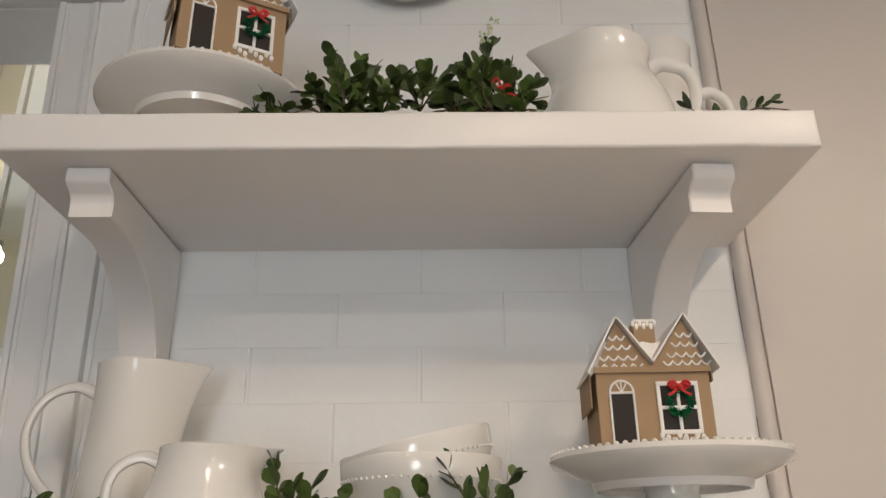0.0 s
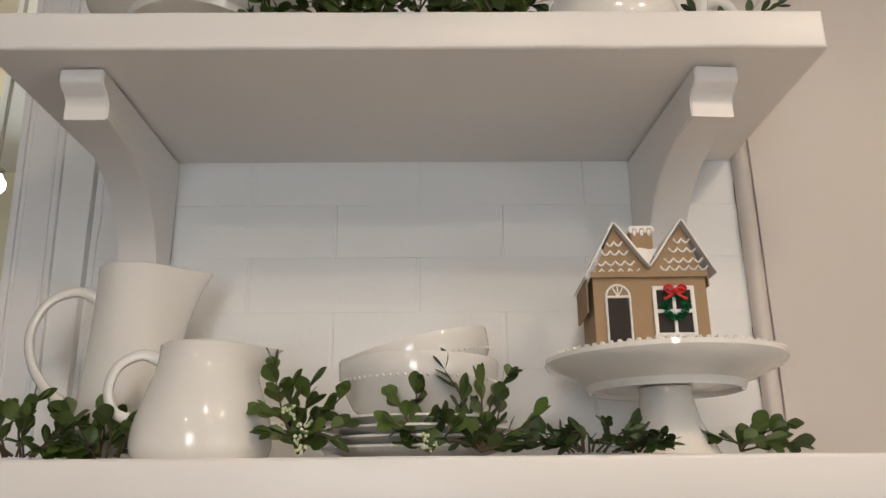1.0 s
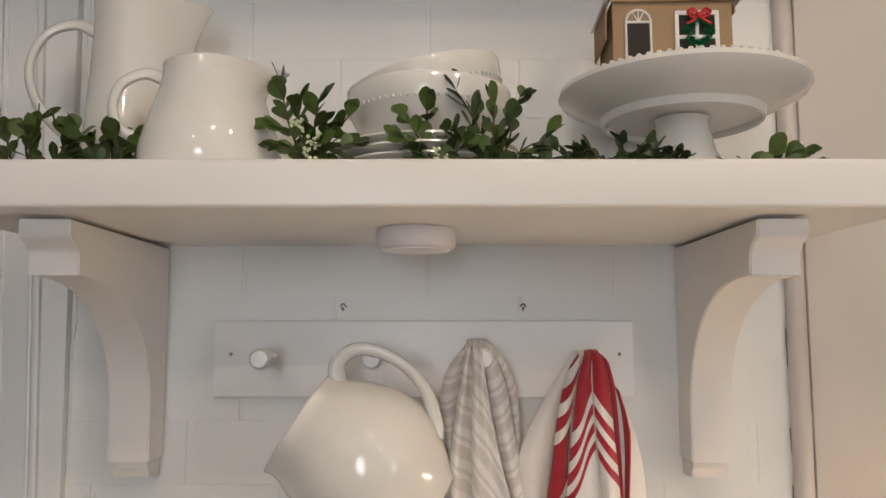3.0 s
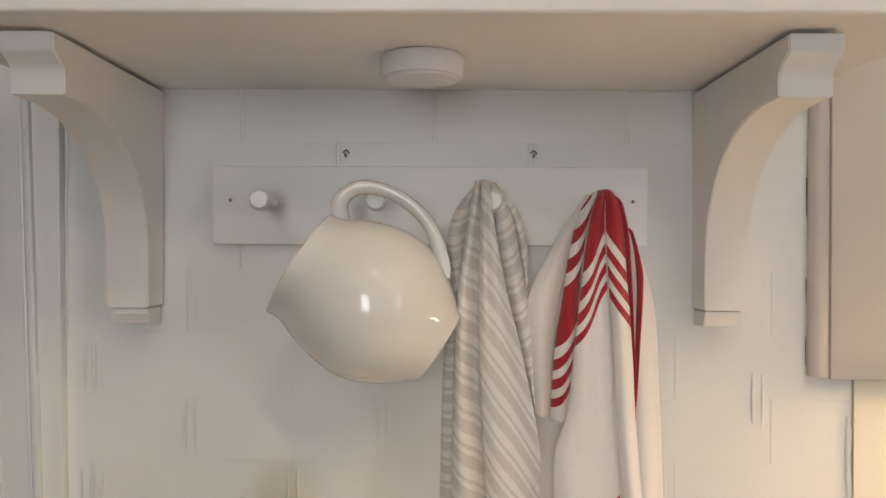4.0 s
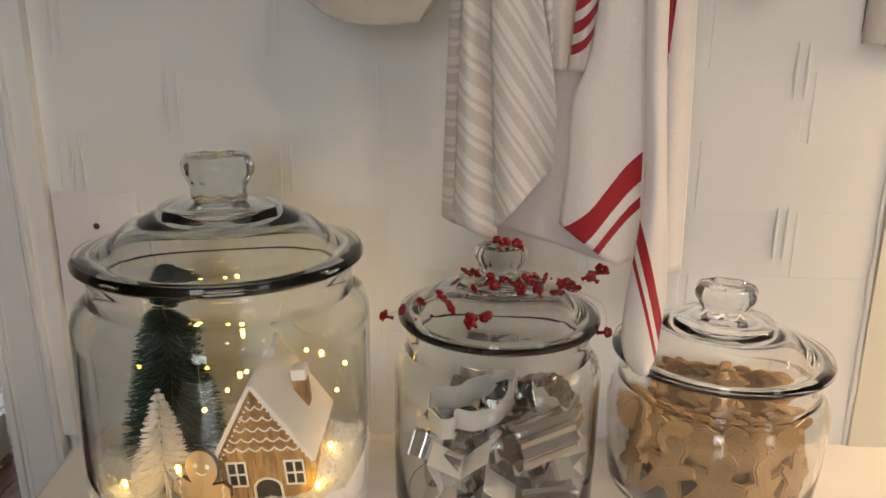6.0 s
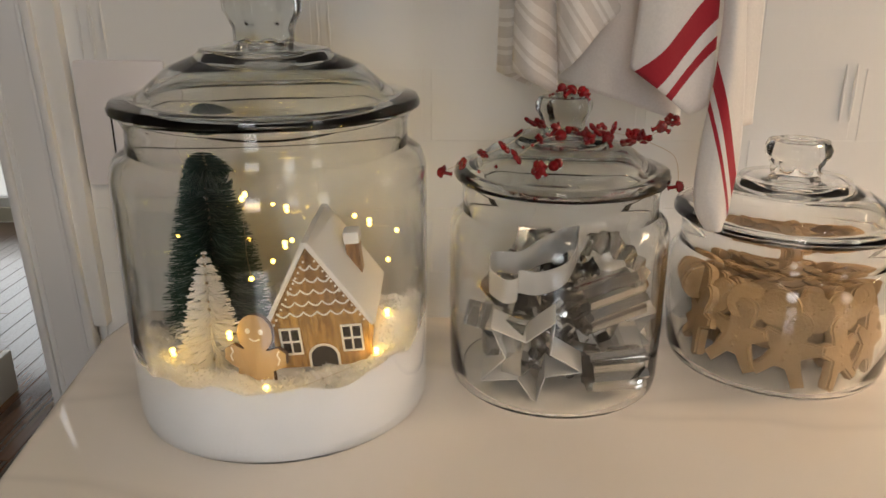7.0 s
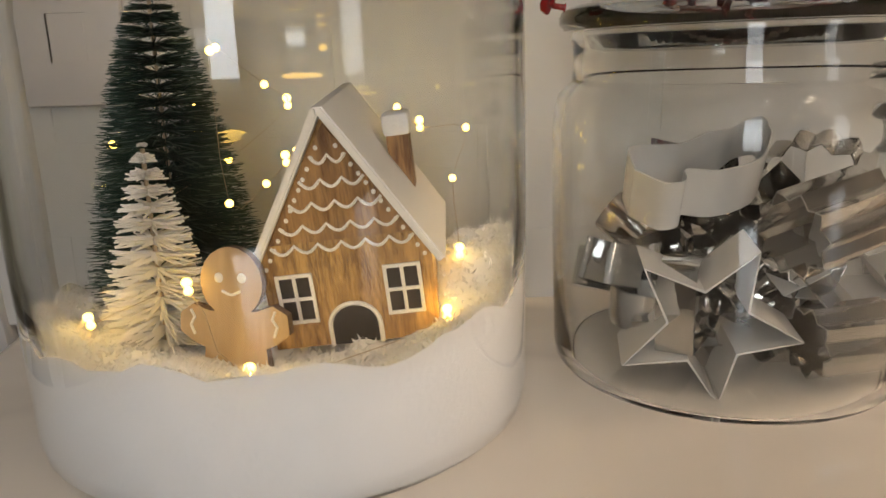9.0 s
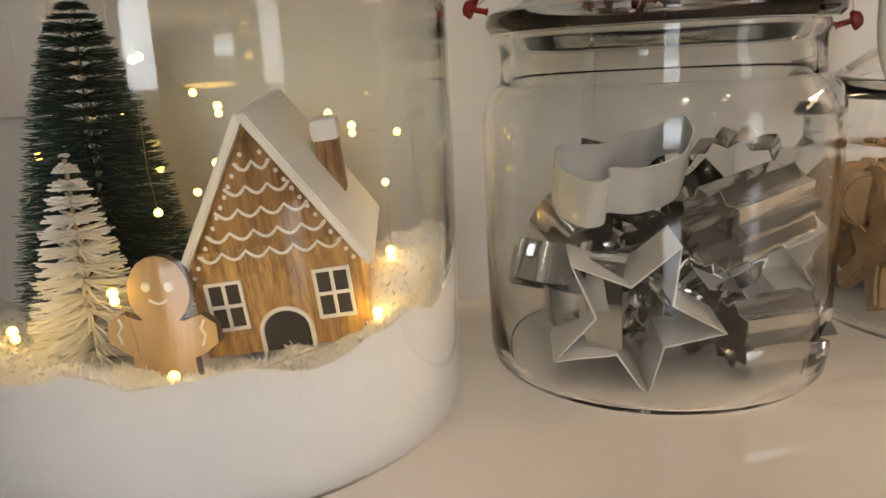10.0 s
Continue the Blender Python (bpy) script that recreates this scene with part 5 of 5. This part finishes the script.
# fairy lights: a thin wire with small lit bulbs
string = thing("fairy_lights", Matrix.Translation(J1), "thin wire with tiny warm lit fairy bulbs", "fairy lights")
FAIRY = [(-0.074, -0.050, 0.0555), (-0.030, -0.050, 0.0705), (0.007, -0.098, 0.0510), (0.078, -0.040, 0.0455), (0.0845, -0.012, 0.054), (0.083, 0.040, 0.101), (0.091, 0.040, 0.127), (0.066, 0.060, 0.126),
         (0.055, 0.045, 0.138), (0.030, 0.070, 0.120), (0.017, 0.040, 0.102), (0.002, 0.040, 0.118), (-0.004, 0.040, 0.112), (-0.013, 0.030, 0.1027), (-0.024, 0.0, 0.0985), (-0.026, 0.0, 0.1687),
         (-0.025, 0.006, 0.170), (-0.012, 0.040, 0.152), (-0.005, 0.060, 0.140), (-0.040, 0.060, 0.112), (-0.062, 0.000, 0.097), (-0.076, 0.030, 0.088), (-0.085, 0.050, 0.100), (-0.090, 0.030, 0.125), (-0.060, 0.072, 0.140)]
FAIRY = [(x, y, max(z, snow_height(x, y) + 0.0008)) for x, y, z in FAIRY]
bm = bmesh.new()
tube(bm, spline(FAIRY, 90), 0.00018, 4)
part("wire", bm, M_WIRE, string)
bm = bmesh.new()
ball(bm, (0, 0, 0), 0.0020, 10, 7)
bulb = part("bulb", bm, M_BULB, string)
bulb.location = FAIRY[0]
for p in FAIRY[1:]:
    ob = new("bulb", bulb.data)
    ob.parent = string
    ob.location = p
# the bulbs deep in the cotton and those at the back give the most light
for i, watts in ((0, 0.044), (2, 0.056), (3, 0.027), (4, 0.038), (1, 0.014), (9, 0.026), (12, 0.022), (18, 0.022), (7, 0.018)):
    point_lamp("fairy_lamp", J1 + Vector(FAIRY[i]) + Vector((0, -0.001, 0.004)), watts, (1.0, 0.63, 0.09), 0.0022)


# ---- cookie cutters in the second jar ----
def cutter(label, outline, depth, material, m, wall=0.0009):
    bm = bmesh.new()
    n = len(outline)
    c = Vector((sum(p[0] for p in outline) / n, sum(p[1] for p in outline) / n))
    ring = []
    for x, z in outline:
        d = (Vector((x, z)) - c).normalized() * wall
        ring.append([bm.verts.new((x, 0, z)), bm.verts.new((x, depth, z)), bm.verts.new((x - d.x, depth, z - d.y)), bm.verts.new((x - d.x, 0, z - d.y))])
    for i in range(n):
        a, b = ring[i], ring[(i + 1) % n]
        for k in range(4):
            bm.faces.new((a[k], a[(k + 1) % 4], b[(k + 1) % 4], b[k]))
    bmesh.ops.recalc_face_normals(bm, faces=bm.faces[:])
    ob = tagged(part("cookie_cutter", bm, material), label, "cookie cutter", "cookie cutters in the jar")
    ob.matrix_world = Matrix.Translation(J2) @ m
    return ob


def star(R, r, n=5):
    return [((R if k % 2 == 0 else r) * math.sin(math.pi * k / n), (R if k % 2 == 0 else r) * math.cos(math.pi * k / n)) for k in range(2 * n)]


def fluted(R, n, amp, sub=4):
    return [((R + amp * math.cos(2 * math.pi * k / sub)) * math.cos(2 * math.pi * k / (n * sub)), (R + amp * math.cos(2 * math.pi * k / sub)) * math.sin(2 * math.pi * k / (n * sub))) for k in range(n * sub)]


def blob(pts, n=60):
    q = [(x, 0, z) for x, z in pts]
    return [(p.x, p.z) for p in spline(q + [q[0]], n)][:-1]


BIRD = blob([(-0.040, -0.006), (-0.034, 0.014), (-0.020, 0.012), (-0.010, 0.010), (0.008, 0.016), (0.020, 0.018), (0.032, 0.025), (0.045, 0.027), (0.041, 0.014), (0.034, 0.002), (0.018, -0.014), (-0.004, -0.018), (-0.018, -0.012), (-0.022, -0.020), (-0.032, -0.020)])
FLOWER = blob([(0.0, 0.022), (0.012, 0.010), (0.026, 0.008), (0.016, -0.006), (0.018, -0.022), (0.0, -0.014), (-0.018, -0.022), (-0.016, -0.006), (-0.026, 0.008), (-0.012, 0.010)])
HEART = blob([(0, -0.026), (0.018, -0.006), (0.026, 0.010), (0.016, 0.022), (0.002, 0.014), (-0.012, 0.022), (-0.025, 0.010), (-0.018, -0.008)])
cutter("large white steel star cookie cutter leaning on the glass", star(0.0420, 0.0190), 0.032, M_TINW, pose(-0.027, -0.0635, 0.0385, 6, 27, -4), 0.0012)
cutter("bird-shaped white steel cookie cutter on top of the heap", BIRD, 0.026, M_TINW, pose(-0.020, -0.030, 0.116, -66, -6, 12))
cutter("round fluted steel cookie cutter", fluted(0.030, 14, 0.0022), 0.020, M_TIN, pose(0.042, -0.004, 0.086, 20, 20, -30))
cutter("small fluted steel cookie cutter lying on its side", fluted(0.019, 10, 0.0022), 0.052, M_TIN, pose(0.012, -0.050, 0.078, 10, 35, -58))
cutter("fluted steel cookie cutter lying on its side", fluted(0.016, 9, 0.002), 0.046, M_TIN, pose(0.020, -0.056, 0.027, 0, 80, -78))
cutter("steel star cookie cutter", star(0.034, 0.016), 0.022, M_TINW, pose(0.050, -0.036, 0.050, 30, 40, 28))
cutter("flower-shaped steel cookie cutter", FLOWER, 0.022, M_TIN, pose(-0.056, -0.006, 0.040, 70, 20, 10))
cutter("heart-shaped steel cookie cutter", HEART, 0.024, M_TIN, pose(-0.030, 0.020, 0.066, 40, -30, 30))
cutter("round steel cookie cutter lying flat", [(0.026 * math.cos(2 * math.pi * k / 40), 0.026 * math.sin(2 * math.pi * k / 40)) for k in range(40)], 0.020, M_TIN, pose(-0.036, -0.016, 0.0265, 90, 0, 0))
rc = random.Random(21)
for k in range(15):
    shape = rc.choice([FLOWER, HEART, star(0.026, 0.013), fluted(0.020, 10, 0.002), star(0.024, 0.014, 6)])
    a = rc.uniform(0, 6.283)
    rr = rc.uniform(0.0, 0.038)
    cutter("small plain steel cookie cutter in the heap", shape, 0.020, M_TIN, pose(rr * math.cos(a), 0.020 + rr * math.sin(a) * 0.9, 0.034 + 0.0042 * k, rc.uniform(0, 180), rc.uniform(0, 180), rc.uniform(0, 180)))

for k in range(12):
    shape = rc.choice([FLOWER, HEART, star(0.022, 0.011), fluted(0.017, 9, 0.0018)])
    a = math.pi * (0.95 + 1.1 * k / 11)
    rr = rc.uniform(0.034, 0.050)
    cutter("small plain steel cookie cutter at the foot of the heap", shape, 0.018, M_TIN, pose(rr * math.cos(a), rr * math.sin(a), 0.030 + rc.uniform(0, 0.016), rc.uniform(-40, 40), rc.uniform(0, 180), rc.uniform(-60, 60)))


# ---- cookies in the third jar ----
def cookie(kind, seed):
    rng = random.Random(seed)
    bm = bmesh.new()
    if kind == "figure":
        hf = [(0.0, 0.024)] + [(0.0085 * math.sin(a), 0.0155 + 0.0085 * math.cos(a)) for a in (math.pi * k / 6 for k in range(1, 5))] + [(0.0075, 0.0075), (0.016, 0.0085), (0.0185, 0.003), (0.013, -0.001), (0.009, -0.004), (0.012, -0.012), (0.0165, -0.019), (0.0105, -0.0235), (0.003, -0.0135)]
        ol = hf + [(-x, z) for x, z in reversed(hf) if x > 0]
    else:
        ol = [(0.0165 * math.cos(2 * math.pi * k / 20), 0.0165 * math.sin(2 * math.pi * k / 20)) for k in range(20)]
    k = 1.32 if kind == "figure" else 1.0
    prism(bm, [(x * k, z * k) for x, z in ol], -0.0046, 0.0046, bevel=0.0018)
    # faint pressed marks on the face
    marks = [(-0.0035, 0.018), (0.0035, 0.018), (0, 0.004), (0, -0.002), (0, -0.008)] if kind == "figure" else [(0, 0), (0.006, 0.004), (-0.006, -0.003)]
    for x, z in marks:
        ball(bm, (x * k, -0.0043, z * k), 0.0016, 8, 5, (1, 0.6, 1))
    me = bpy.data.meshes.new("cookie")
    bm.to_mesh(me)
    bm.free()
    me.materials.append(M_COOKIE)
    me.shade_smooth()
    me.set_sharp_from_angle(angle=radians(50))
    return me


FIG, RND = cookie("figure", 1), cookie("round", 2)
rk = random.Random(8)
placed = []
# upright figures against the glass, then leaning ones behind them
for k, deg in enumerate((196, 226, 256, 287, 318, 348)):
    a = radians(deg)
    rr = 0.0755 + rk.uniform(-0.002, 0.001)
    placed.append((FIG, pose(rr * math.cos(a), rr * math.sin(a), 0.0375 + rk.uniform(0, 0.008), rk.uniform(-12, -2), rk.uniform(-20, 20), deg + 90 + rk.uniform(-18, 18))))
for k, deg in enumerate((186, 212, 241, 272, 303, 333, 356)):
    a = radians(deg)
    placed.append((FIG, pose(0.059 * math.cos(a), 0.059 * math.sin(a), 0.050 + rk.uniform(0, 0.008), -14, rk.uniform(-25, 25), deg + 90 + rk.uniform(-15, 15))))
for k in range(9):
    deg = 184 + 21.5 * k
    a = radians(deg)
    placed.append((RND, pose(0.066 * math.cos(a), 0.066 * math.sin(a), 0.070 + rk.uniform(-0.004, 0.006), rk.uniform(-25, -5), 0, deg + 90 + rk.uniform(-25, 25))))
# edge-on rounds to both sides, flat figures on top, the heap below them
for deg in (162, 172, 182, 355, 5, 16):
    a = radians(deg)
    placed.append((RND, pose(0.070 * math.cos(a), 0.070 * math.sin(a), 0.074 + rk.uniform(-0.003, 0.004), 0, 0, deg + rk.uniform(-12, 12))))
for k in range(7):
    placed.append((FIG, pose(rk.uniform(-0.032, 0.032), rk.uniform(-0.018, 0.042), 0.060 + 0.0045 * k, 90 + rk.uniform(-14, 14), rk.uniform(-90, 90), rk.uniform(-20, 20))))
for k in range(24):
    a = rk.uniform(0, 6.283)
    rr = 0.046 * math.sqrt(rk.random())
    placed.append((RND if k % 2 else FIG, pose(rr * math.cos(a), rr * math.sin(a), 0.034 + 0.0010 * k, rk.choice((90, 70, 20)) + rk.uniform(-15, 15), rk.uniform(-180, 180), rk.uniform(0, 180))))
for k in range(9):
    a = math.pi * (0.08 + 0.84 * k / 8)
    placed.append((FIG, pose(0.066 * math.cos(a), 0.066 * math.sin(a), 0.050 + rk.uniform(0, 0.012), 0, rk.uniform(-20, 20), math.degrees(a) + 90)))
for me, m in placed:
    ob = new("cookie", me)
    ob.matrix_world = Matrix.Translation(J3) @ m
    tagged(ob, "golden gingerbread-shaped cookie in the jar" if me is FIG else "round golden shortbread cookie in the jar", "cookie", "cookies in the jar")

# ---- red berry garland on the second jar's lid ----
gar = thing("berry_garland", Matrix.Translation(J2 + Vector((0, 0, 0.1726))), "thin wire garland of red beads draped over the jar lid", "bead garland")
rb = random.Random(4)
LINES = [[(-0.094, -0.030, 0.012), (-0.072, -0.040, 0.024), (-0.045, -0.035, 0.034), (-0.024, -0.020, 0.046), (0.0, -0.026, 0.042), (0.022, -0.022, 0.043), (0.044, -0.018, 0.038), (0.062, -0.012, 0.034)],
         [(-0.070, -0.052, 0.016), (-0.046, -0.052, 0.024), (-0.026, -0.036, 0.034), (-0.006, -0.032, 0.040), (0.028, -0.032, 0.036), (0.050, -0.028, 0.033), (0.074, -0.010, 0.040), (0.088, 0.0, 0.046)],
         [(-0.012, -0.006, 0.066), (-0.004, -0.012, 0.072), (0.006, -0.012, 0.070), (0.012, -0.008, 0.068)],
         [(-0.030, -0.066, 0.020), (-0.022, -0.062, 0.022), (-0.012, -0.060, 0.024)], [(0.060, -0.02, 0.034), (0.084, -0.02, 0.022), (0.089, -0.022, 0.002)]]
bm = bmesh.new()
for ln in LINES:
    tube(bm, spline(ln, 40), 0.0003, 4)
part("wire", bm, M_WIRE, gar)
bead_meshes = []
for kind in range(3):
    bm = bmesh.new()
    if kind == 0:
        ball(bm, (0, 0, 0), 0.0012, 8, 6)
    elif kind == 1:
        lathe(bm, [(0, 0.0028), (0.0022, 0.0022), (0.0034, 0.0), (0.0030, -0.0008), (0.0010, -0.0012), (0.0010, -0.0050), (0.0016, -0.0056), (0, -0.0060)], 10)
    else:
        for k in range(5):
            ball(bm, (0.0026 * math.cos(k * 1.257), 0.0026 * math.sin(k * 1.257), 0), 0.0022, 6, 5, (1, 1, 0.6))
    me = bpy.data.meshes.new("bead")
    bm.to_mesh(me)
    bm.free()
    me.materials.append(M_BEAD)
    me.shade_smooth()
    bead_meshes.append(me)


def bead(p, kind, s=1.0):
    ob = new("bead", bead_meshes[kind])
    ob.parent = gar
    ob.matrix_local = Matrix.Translation(p) @ pose(0, 0, 0, rb.uniform(-70, 70), rb.uniform(-70, 70), rb.uniform(0, 360)) @ Matrix.Diagonal((s, s, s, 1))


for li, ln in enumerate(LINES[:4]):
    pts = spline(ln, 40)
    for i in range(0, len(pts), 3):
        near = li < 2 and (pts[i].x > -0.03)
        for j in range(2 if near else 1):
            off = Vector((rb.uniform(-1, 1), rb.uniform(-1, 0.5), rb.uniform(-0.2, 1))) * (0.005 if near else 0.002)
            kind = rb.choice((1, 2, 2, 0)) if li < 2 else rb.choice((0, 0, 1))
            bead(pts[i] + off, kind, rb.uniform(1.0, 1.6) if kind else rb.uniform(0.9, 1.2))
bead(Vector((0.0895, -0.022, -0.002)), 1, 1.5)
bead(Vector((-0.096, -0.030, 0.011)), 1, 1.4)
bead(Vector((-0.026, -0.064, 0.021)), 2, 1.6)

# ---- the next room and the kitchen's lamps ----
lamp = thing("pendant_lamp", pose(-1.22, 1.30, 2.55), "lit white pendant lamp in the next room", "pendant lamp")
bm = bmesh.new()
tube(bm, [(0, 0, 0), (0, 0, 0.85)], 0.006, 8)
part("rod", bm, M_TIN, lamp)
bm = bmesh.new()
lathe(bm, [(0, 0.0), (0.022, 0.0), (0.024, -0.012), (0.020, -0.02), (0, -0.02)], 32)
part("canopy", bm, M_TIN, lamp)
bm = bmesh.new()
lathe(bm, [(0.016, -0.021), (0.030, -0.04), (0.030, -0.06), (0.018, -0.078), (0, -0.083)], 32)
part("globe", bm, M_LAMP, lamp)
for lx, ly, watts in DOWNLIGHTS:
    dl = thing("downlight", pose(lx, ly, 2.60), "round lit recessed ceiling downlight", "downlight", "kitchen downlights")
    bm = bmesh.new()
    lathe(bm, [(0.075, -0.0005), (0.095, -0.001), (0.092, -0.006), (0.076, -0.005)], 32, closed=True)
    part("ring", bm, M_PLASTIC, dl)
    bm = bmesh.new()
    lathe(bm, [(0, -0.002), (0.0745, -0.002), (0.0745, -0.0008), (0, -0.0008)], 32)
    part("lens", bm, M_DOWN, dl)


def side_table():
    ob = thing("side_table", pose(-1.95, 2.45, 0), "white painted table with turned legs in the next room", "table")
    part("tabletop", boxes((-0.5, -0.3, 0.72, 0.5, 0.3, 0.75), bevel=0.006), M_TRIM, ob)
    part("apron", boxes((-0.44, -0.25, 0.62, 0.44, -0.23, 0.718), (-0.44, 0.23, 0.62, 0.44, 0.25, 0.718)), M_TRIM, ob)
    bm = bmesh.new()
    lathe(bm, [(0, 0), (0.018, 0.0), (0.022, 0.03), (0.016, 0.06), (0.026, 0.12), (0.030, 0.40), (0.020, 0.44), (0.032, 0.48), (0.034, 0.60), (0.034, 0.719), (0, 0.719)], 20)
    lg = part("leg", bm, M_TRIM, ob)
    lg.location = (-0.42, -0.24, 0)
    for x, y in ((0.42, -0.24), (-0.42, 0.24), (0.42, 0.24)):
        o = new("leg", lg.data)
        o.parent = ob
        o.location = (x, y, 0)


side_table()

# ---- pieces of walls and floors ----
BRICKS = {}


def brick_mesh(w, h, edge):
    key = (round(w, 4), round(h, 4), edge)
    if key not in BRICKS:
        bm = bmesh.new()
        box(bm, -w / 2, 0.0, -h / 2, w / 2, 0.004, h / 2)
        es = [e for e in bm.edges if all(v.co.y < 0.001 for v in e.verts) and abs(e.verts[0].co.x - e.verts[1].co.x) < 1e-4]
        bmesh.ops.bevel(bm, geom=es, offset=edge, segments=1, affect='EDGES')
        me = bpy.data.meshes.new("brick")
        bm.to_mesh(me)
        bm.free()
        me.materials.append(M_BRICK)
        BRICKS[key] = me
    return BRICKS[key]


COURSE = 0.0664
rw = random.Random(31)
for i in range(-8, 16):
    zc = 1.90 - COURSE * i
    low_part = zc < 1.42
    shift = (0.0 if i % 2 == 0 else 0.1) + (0.047 if low_part else 0.0)
    gap = 0.0085 if low_part else 0.0035
    x = -0.6 + shift
    while x < 0.6:
        a, b = max(x + gap / 2, -0.313), min(x + 0.2 - gap / 2, 0.534)
        zt = min(zc + COURSE / 2 - 0.0004, 2.599)
        if b - a > 0.02 and zc > CT - 0.03:
            ob = new("brick", brick_mesh(b - a, COURSE - 0.0002, 0.0004 if low_part else 0.0007))
            ob.parent = brick_wall
            ob.location = ((a + b) / 2, rw.uniform(-0.0001, 0.0001) + 0.0005 if low_part else rw.uniform(-0.00015, 0.00015), zc)
            wob = 0.3 if low_part else 0.4
            ob.rotation_euler = (wob * rw.uniform(-0.004, 0.004), 0, wob * rw.uniform(-0.0025, 0.0025))
        x += 0.2
# ridges of paint and caulk, and thin cracks, on the brick wall
RIDGES = [(-0.306, 0.0035, 0.0045, 104), (-0.284, 0.004, 0.0022, 104), (0.531, 0.003, 0.004, 25)]
for x0, amp, r, n in RIDGES:
    bm = bmesh.new()
    pts = [(x0 + amp * noise.noise(Vector((x0 * 50, 0, k * 0.31))), 0.0, CT - 0.02 + 0.016 * k) for k in range(n)]
    tube(bm, pts, [r * (0.8 + 0.5 * noise.noise(Vector((k * 0.7, x0, 1)))) for k in range(n)], 6)
    part("paint_ridge", bm, M_BRICK, brick_wall)
for x0, z0 in ((-0.153, 1.236), (-0.046, 1.17), (-0.258, 1.30), (-0.250, 1.172), (-0.262, 1.168), (0.437, 1.27), (0.437, 1.115)):
    for s in (-0.005, 0.005):
        bm = bmesh.new()
        pts = [(x0 + s + 0.0012 * noise.noise(Vector((x0 * 40, s * 90, k * 0.6))), -0.0006, z0 - 0.026 + 0.0065 * k) for k in range(9)]
        tube(bm, pts, [0.0004 + 0.0013 * math.sin(math.pi * (k + 0.5) / 9) for k in range(9)], 6)
        part("paint_ridge", bm, M_BRICK, brick_wall)
for x0, z0, z1 in ((0.4862, 1.46, 1.50), (0.4860, 1.37, 1.395), (0.4858, 1.305, 1.335), (0.4866, 1.70, 1.78), (0.4866, 1.86, 1.96)):
    bm = bmesh.new()
    n = 8
    pts = [(x0 + 0.0008 * noise.noise(Vector((z0 * 30, k * 0.8, 0))), -0.0016, z0 + (z1 - z0) * k / n) for k in range(n + 1)]
    tube(bm, pts, [0.0003 + 0.0007 * abs(noise.noise(Vector((k * 0.9, z0, 4)))) for k in range(n + 1)], 5)
    part("crack", bm, M_NAIL, brick_wall, "thin dark crack")

floor_ob = bpy.data.objects["floor"]
bm = bmesh.new()
box(bm, -0.0375, -0.62, -0.004, 0.0375, 0.62, 0.0, bevel=0.0012, seg=1)
board = bpy.data.meshes.new("floor_board")
bm.to_mesh(board)
bm.free()
board.materials.append(M_FLOOR)
for i in range(22):
    for j in range(-1 if i % 3 else 0, 5):
        ob = new("floor_board", board)
        ob.parent = floor_ob
        mid = -2.2 + 1.242 * j + (0.25 * (i % 3) - 0.1)
        lo, hi = max(mid - 0.62, -2.99), min(mid + 0.62, 3.29)
        ob.location, ob.scale = (-2.15 + 0.0765 * i, (lo + hi) / 2, 0.0), (1, (hi - lo) / 1.24, 1)
bm = bmesh.new()
box(bm, -3.0, -3.0, -0.004, -2.19, 3.3, -0.001)
box(bm, -0.46, -3.0, -0.004, 2.2, 3.3, -0.001)
part("floor_rest", bm, M_FLOOR, floor_ob)
floor_ob.children[-1]["kind"] = "stuff"
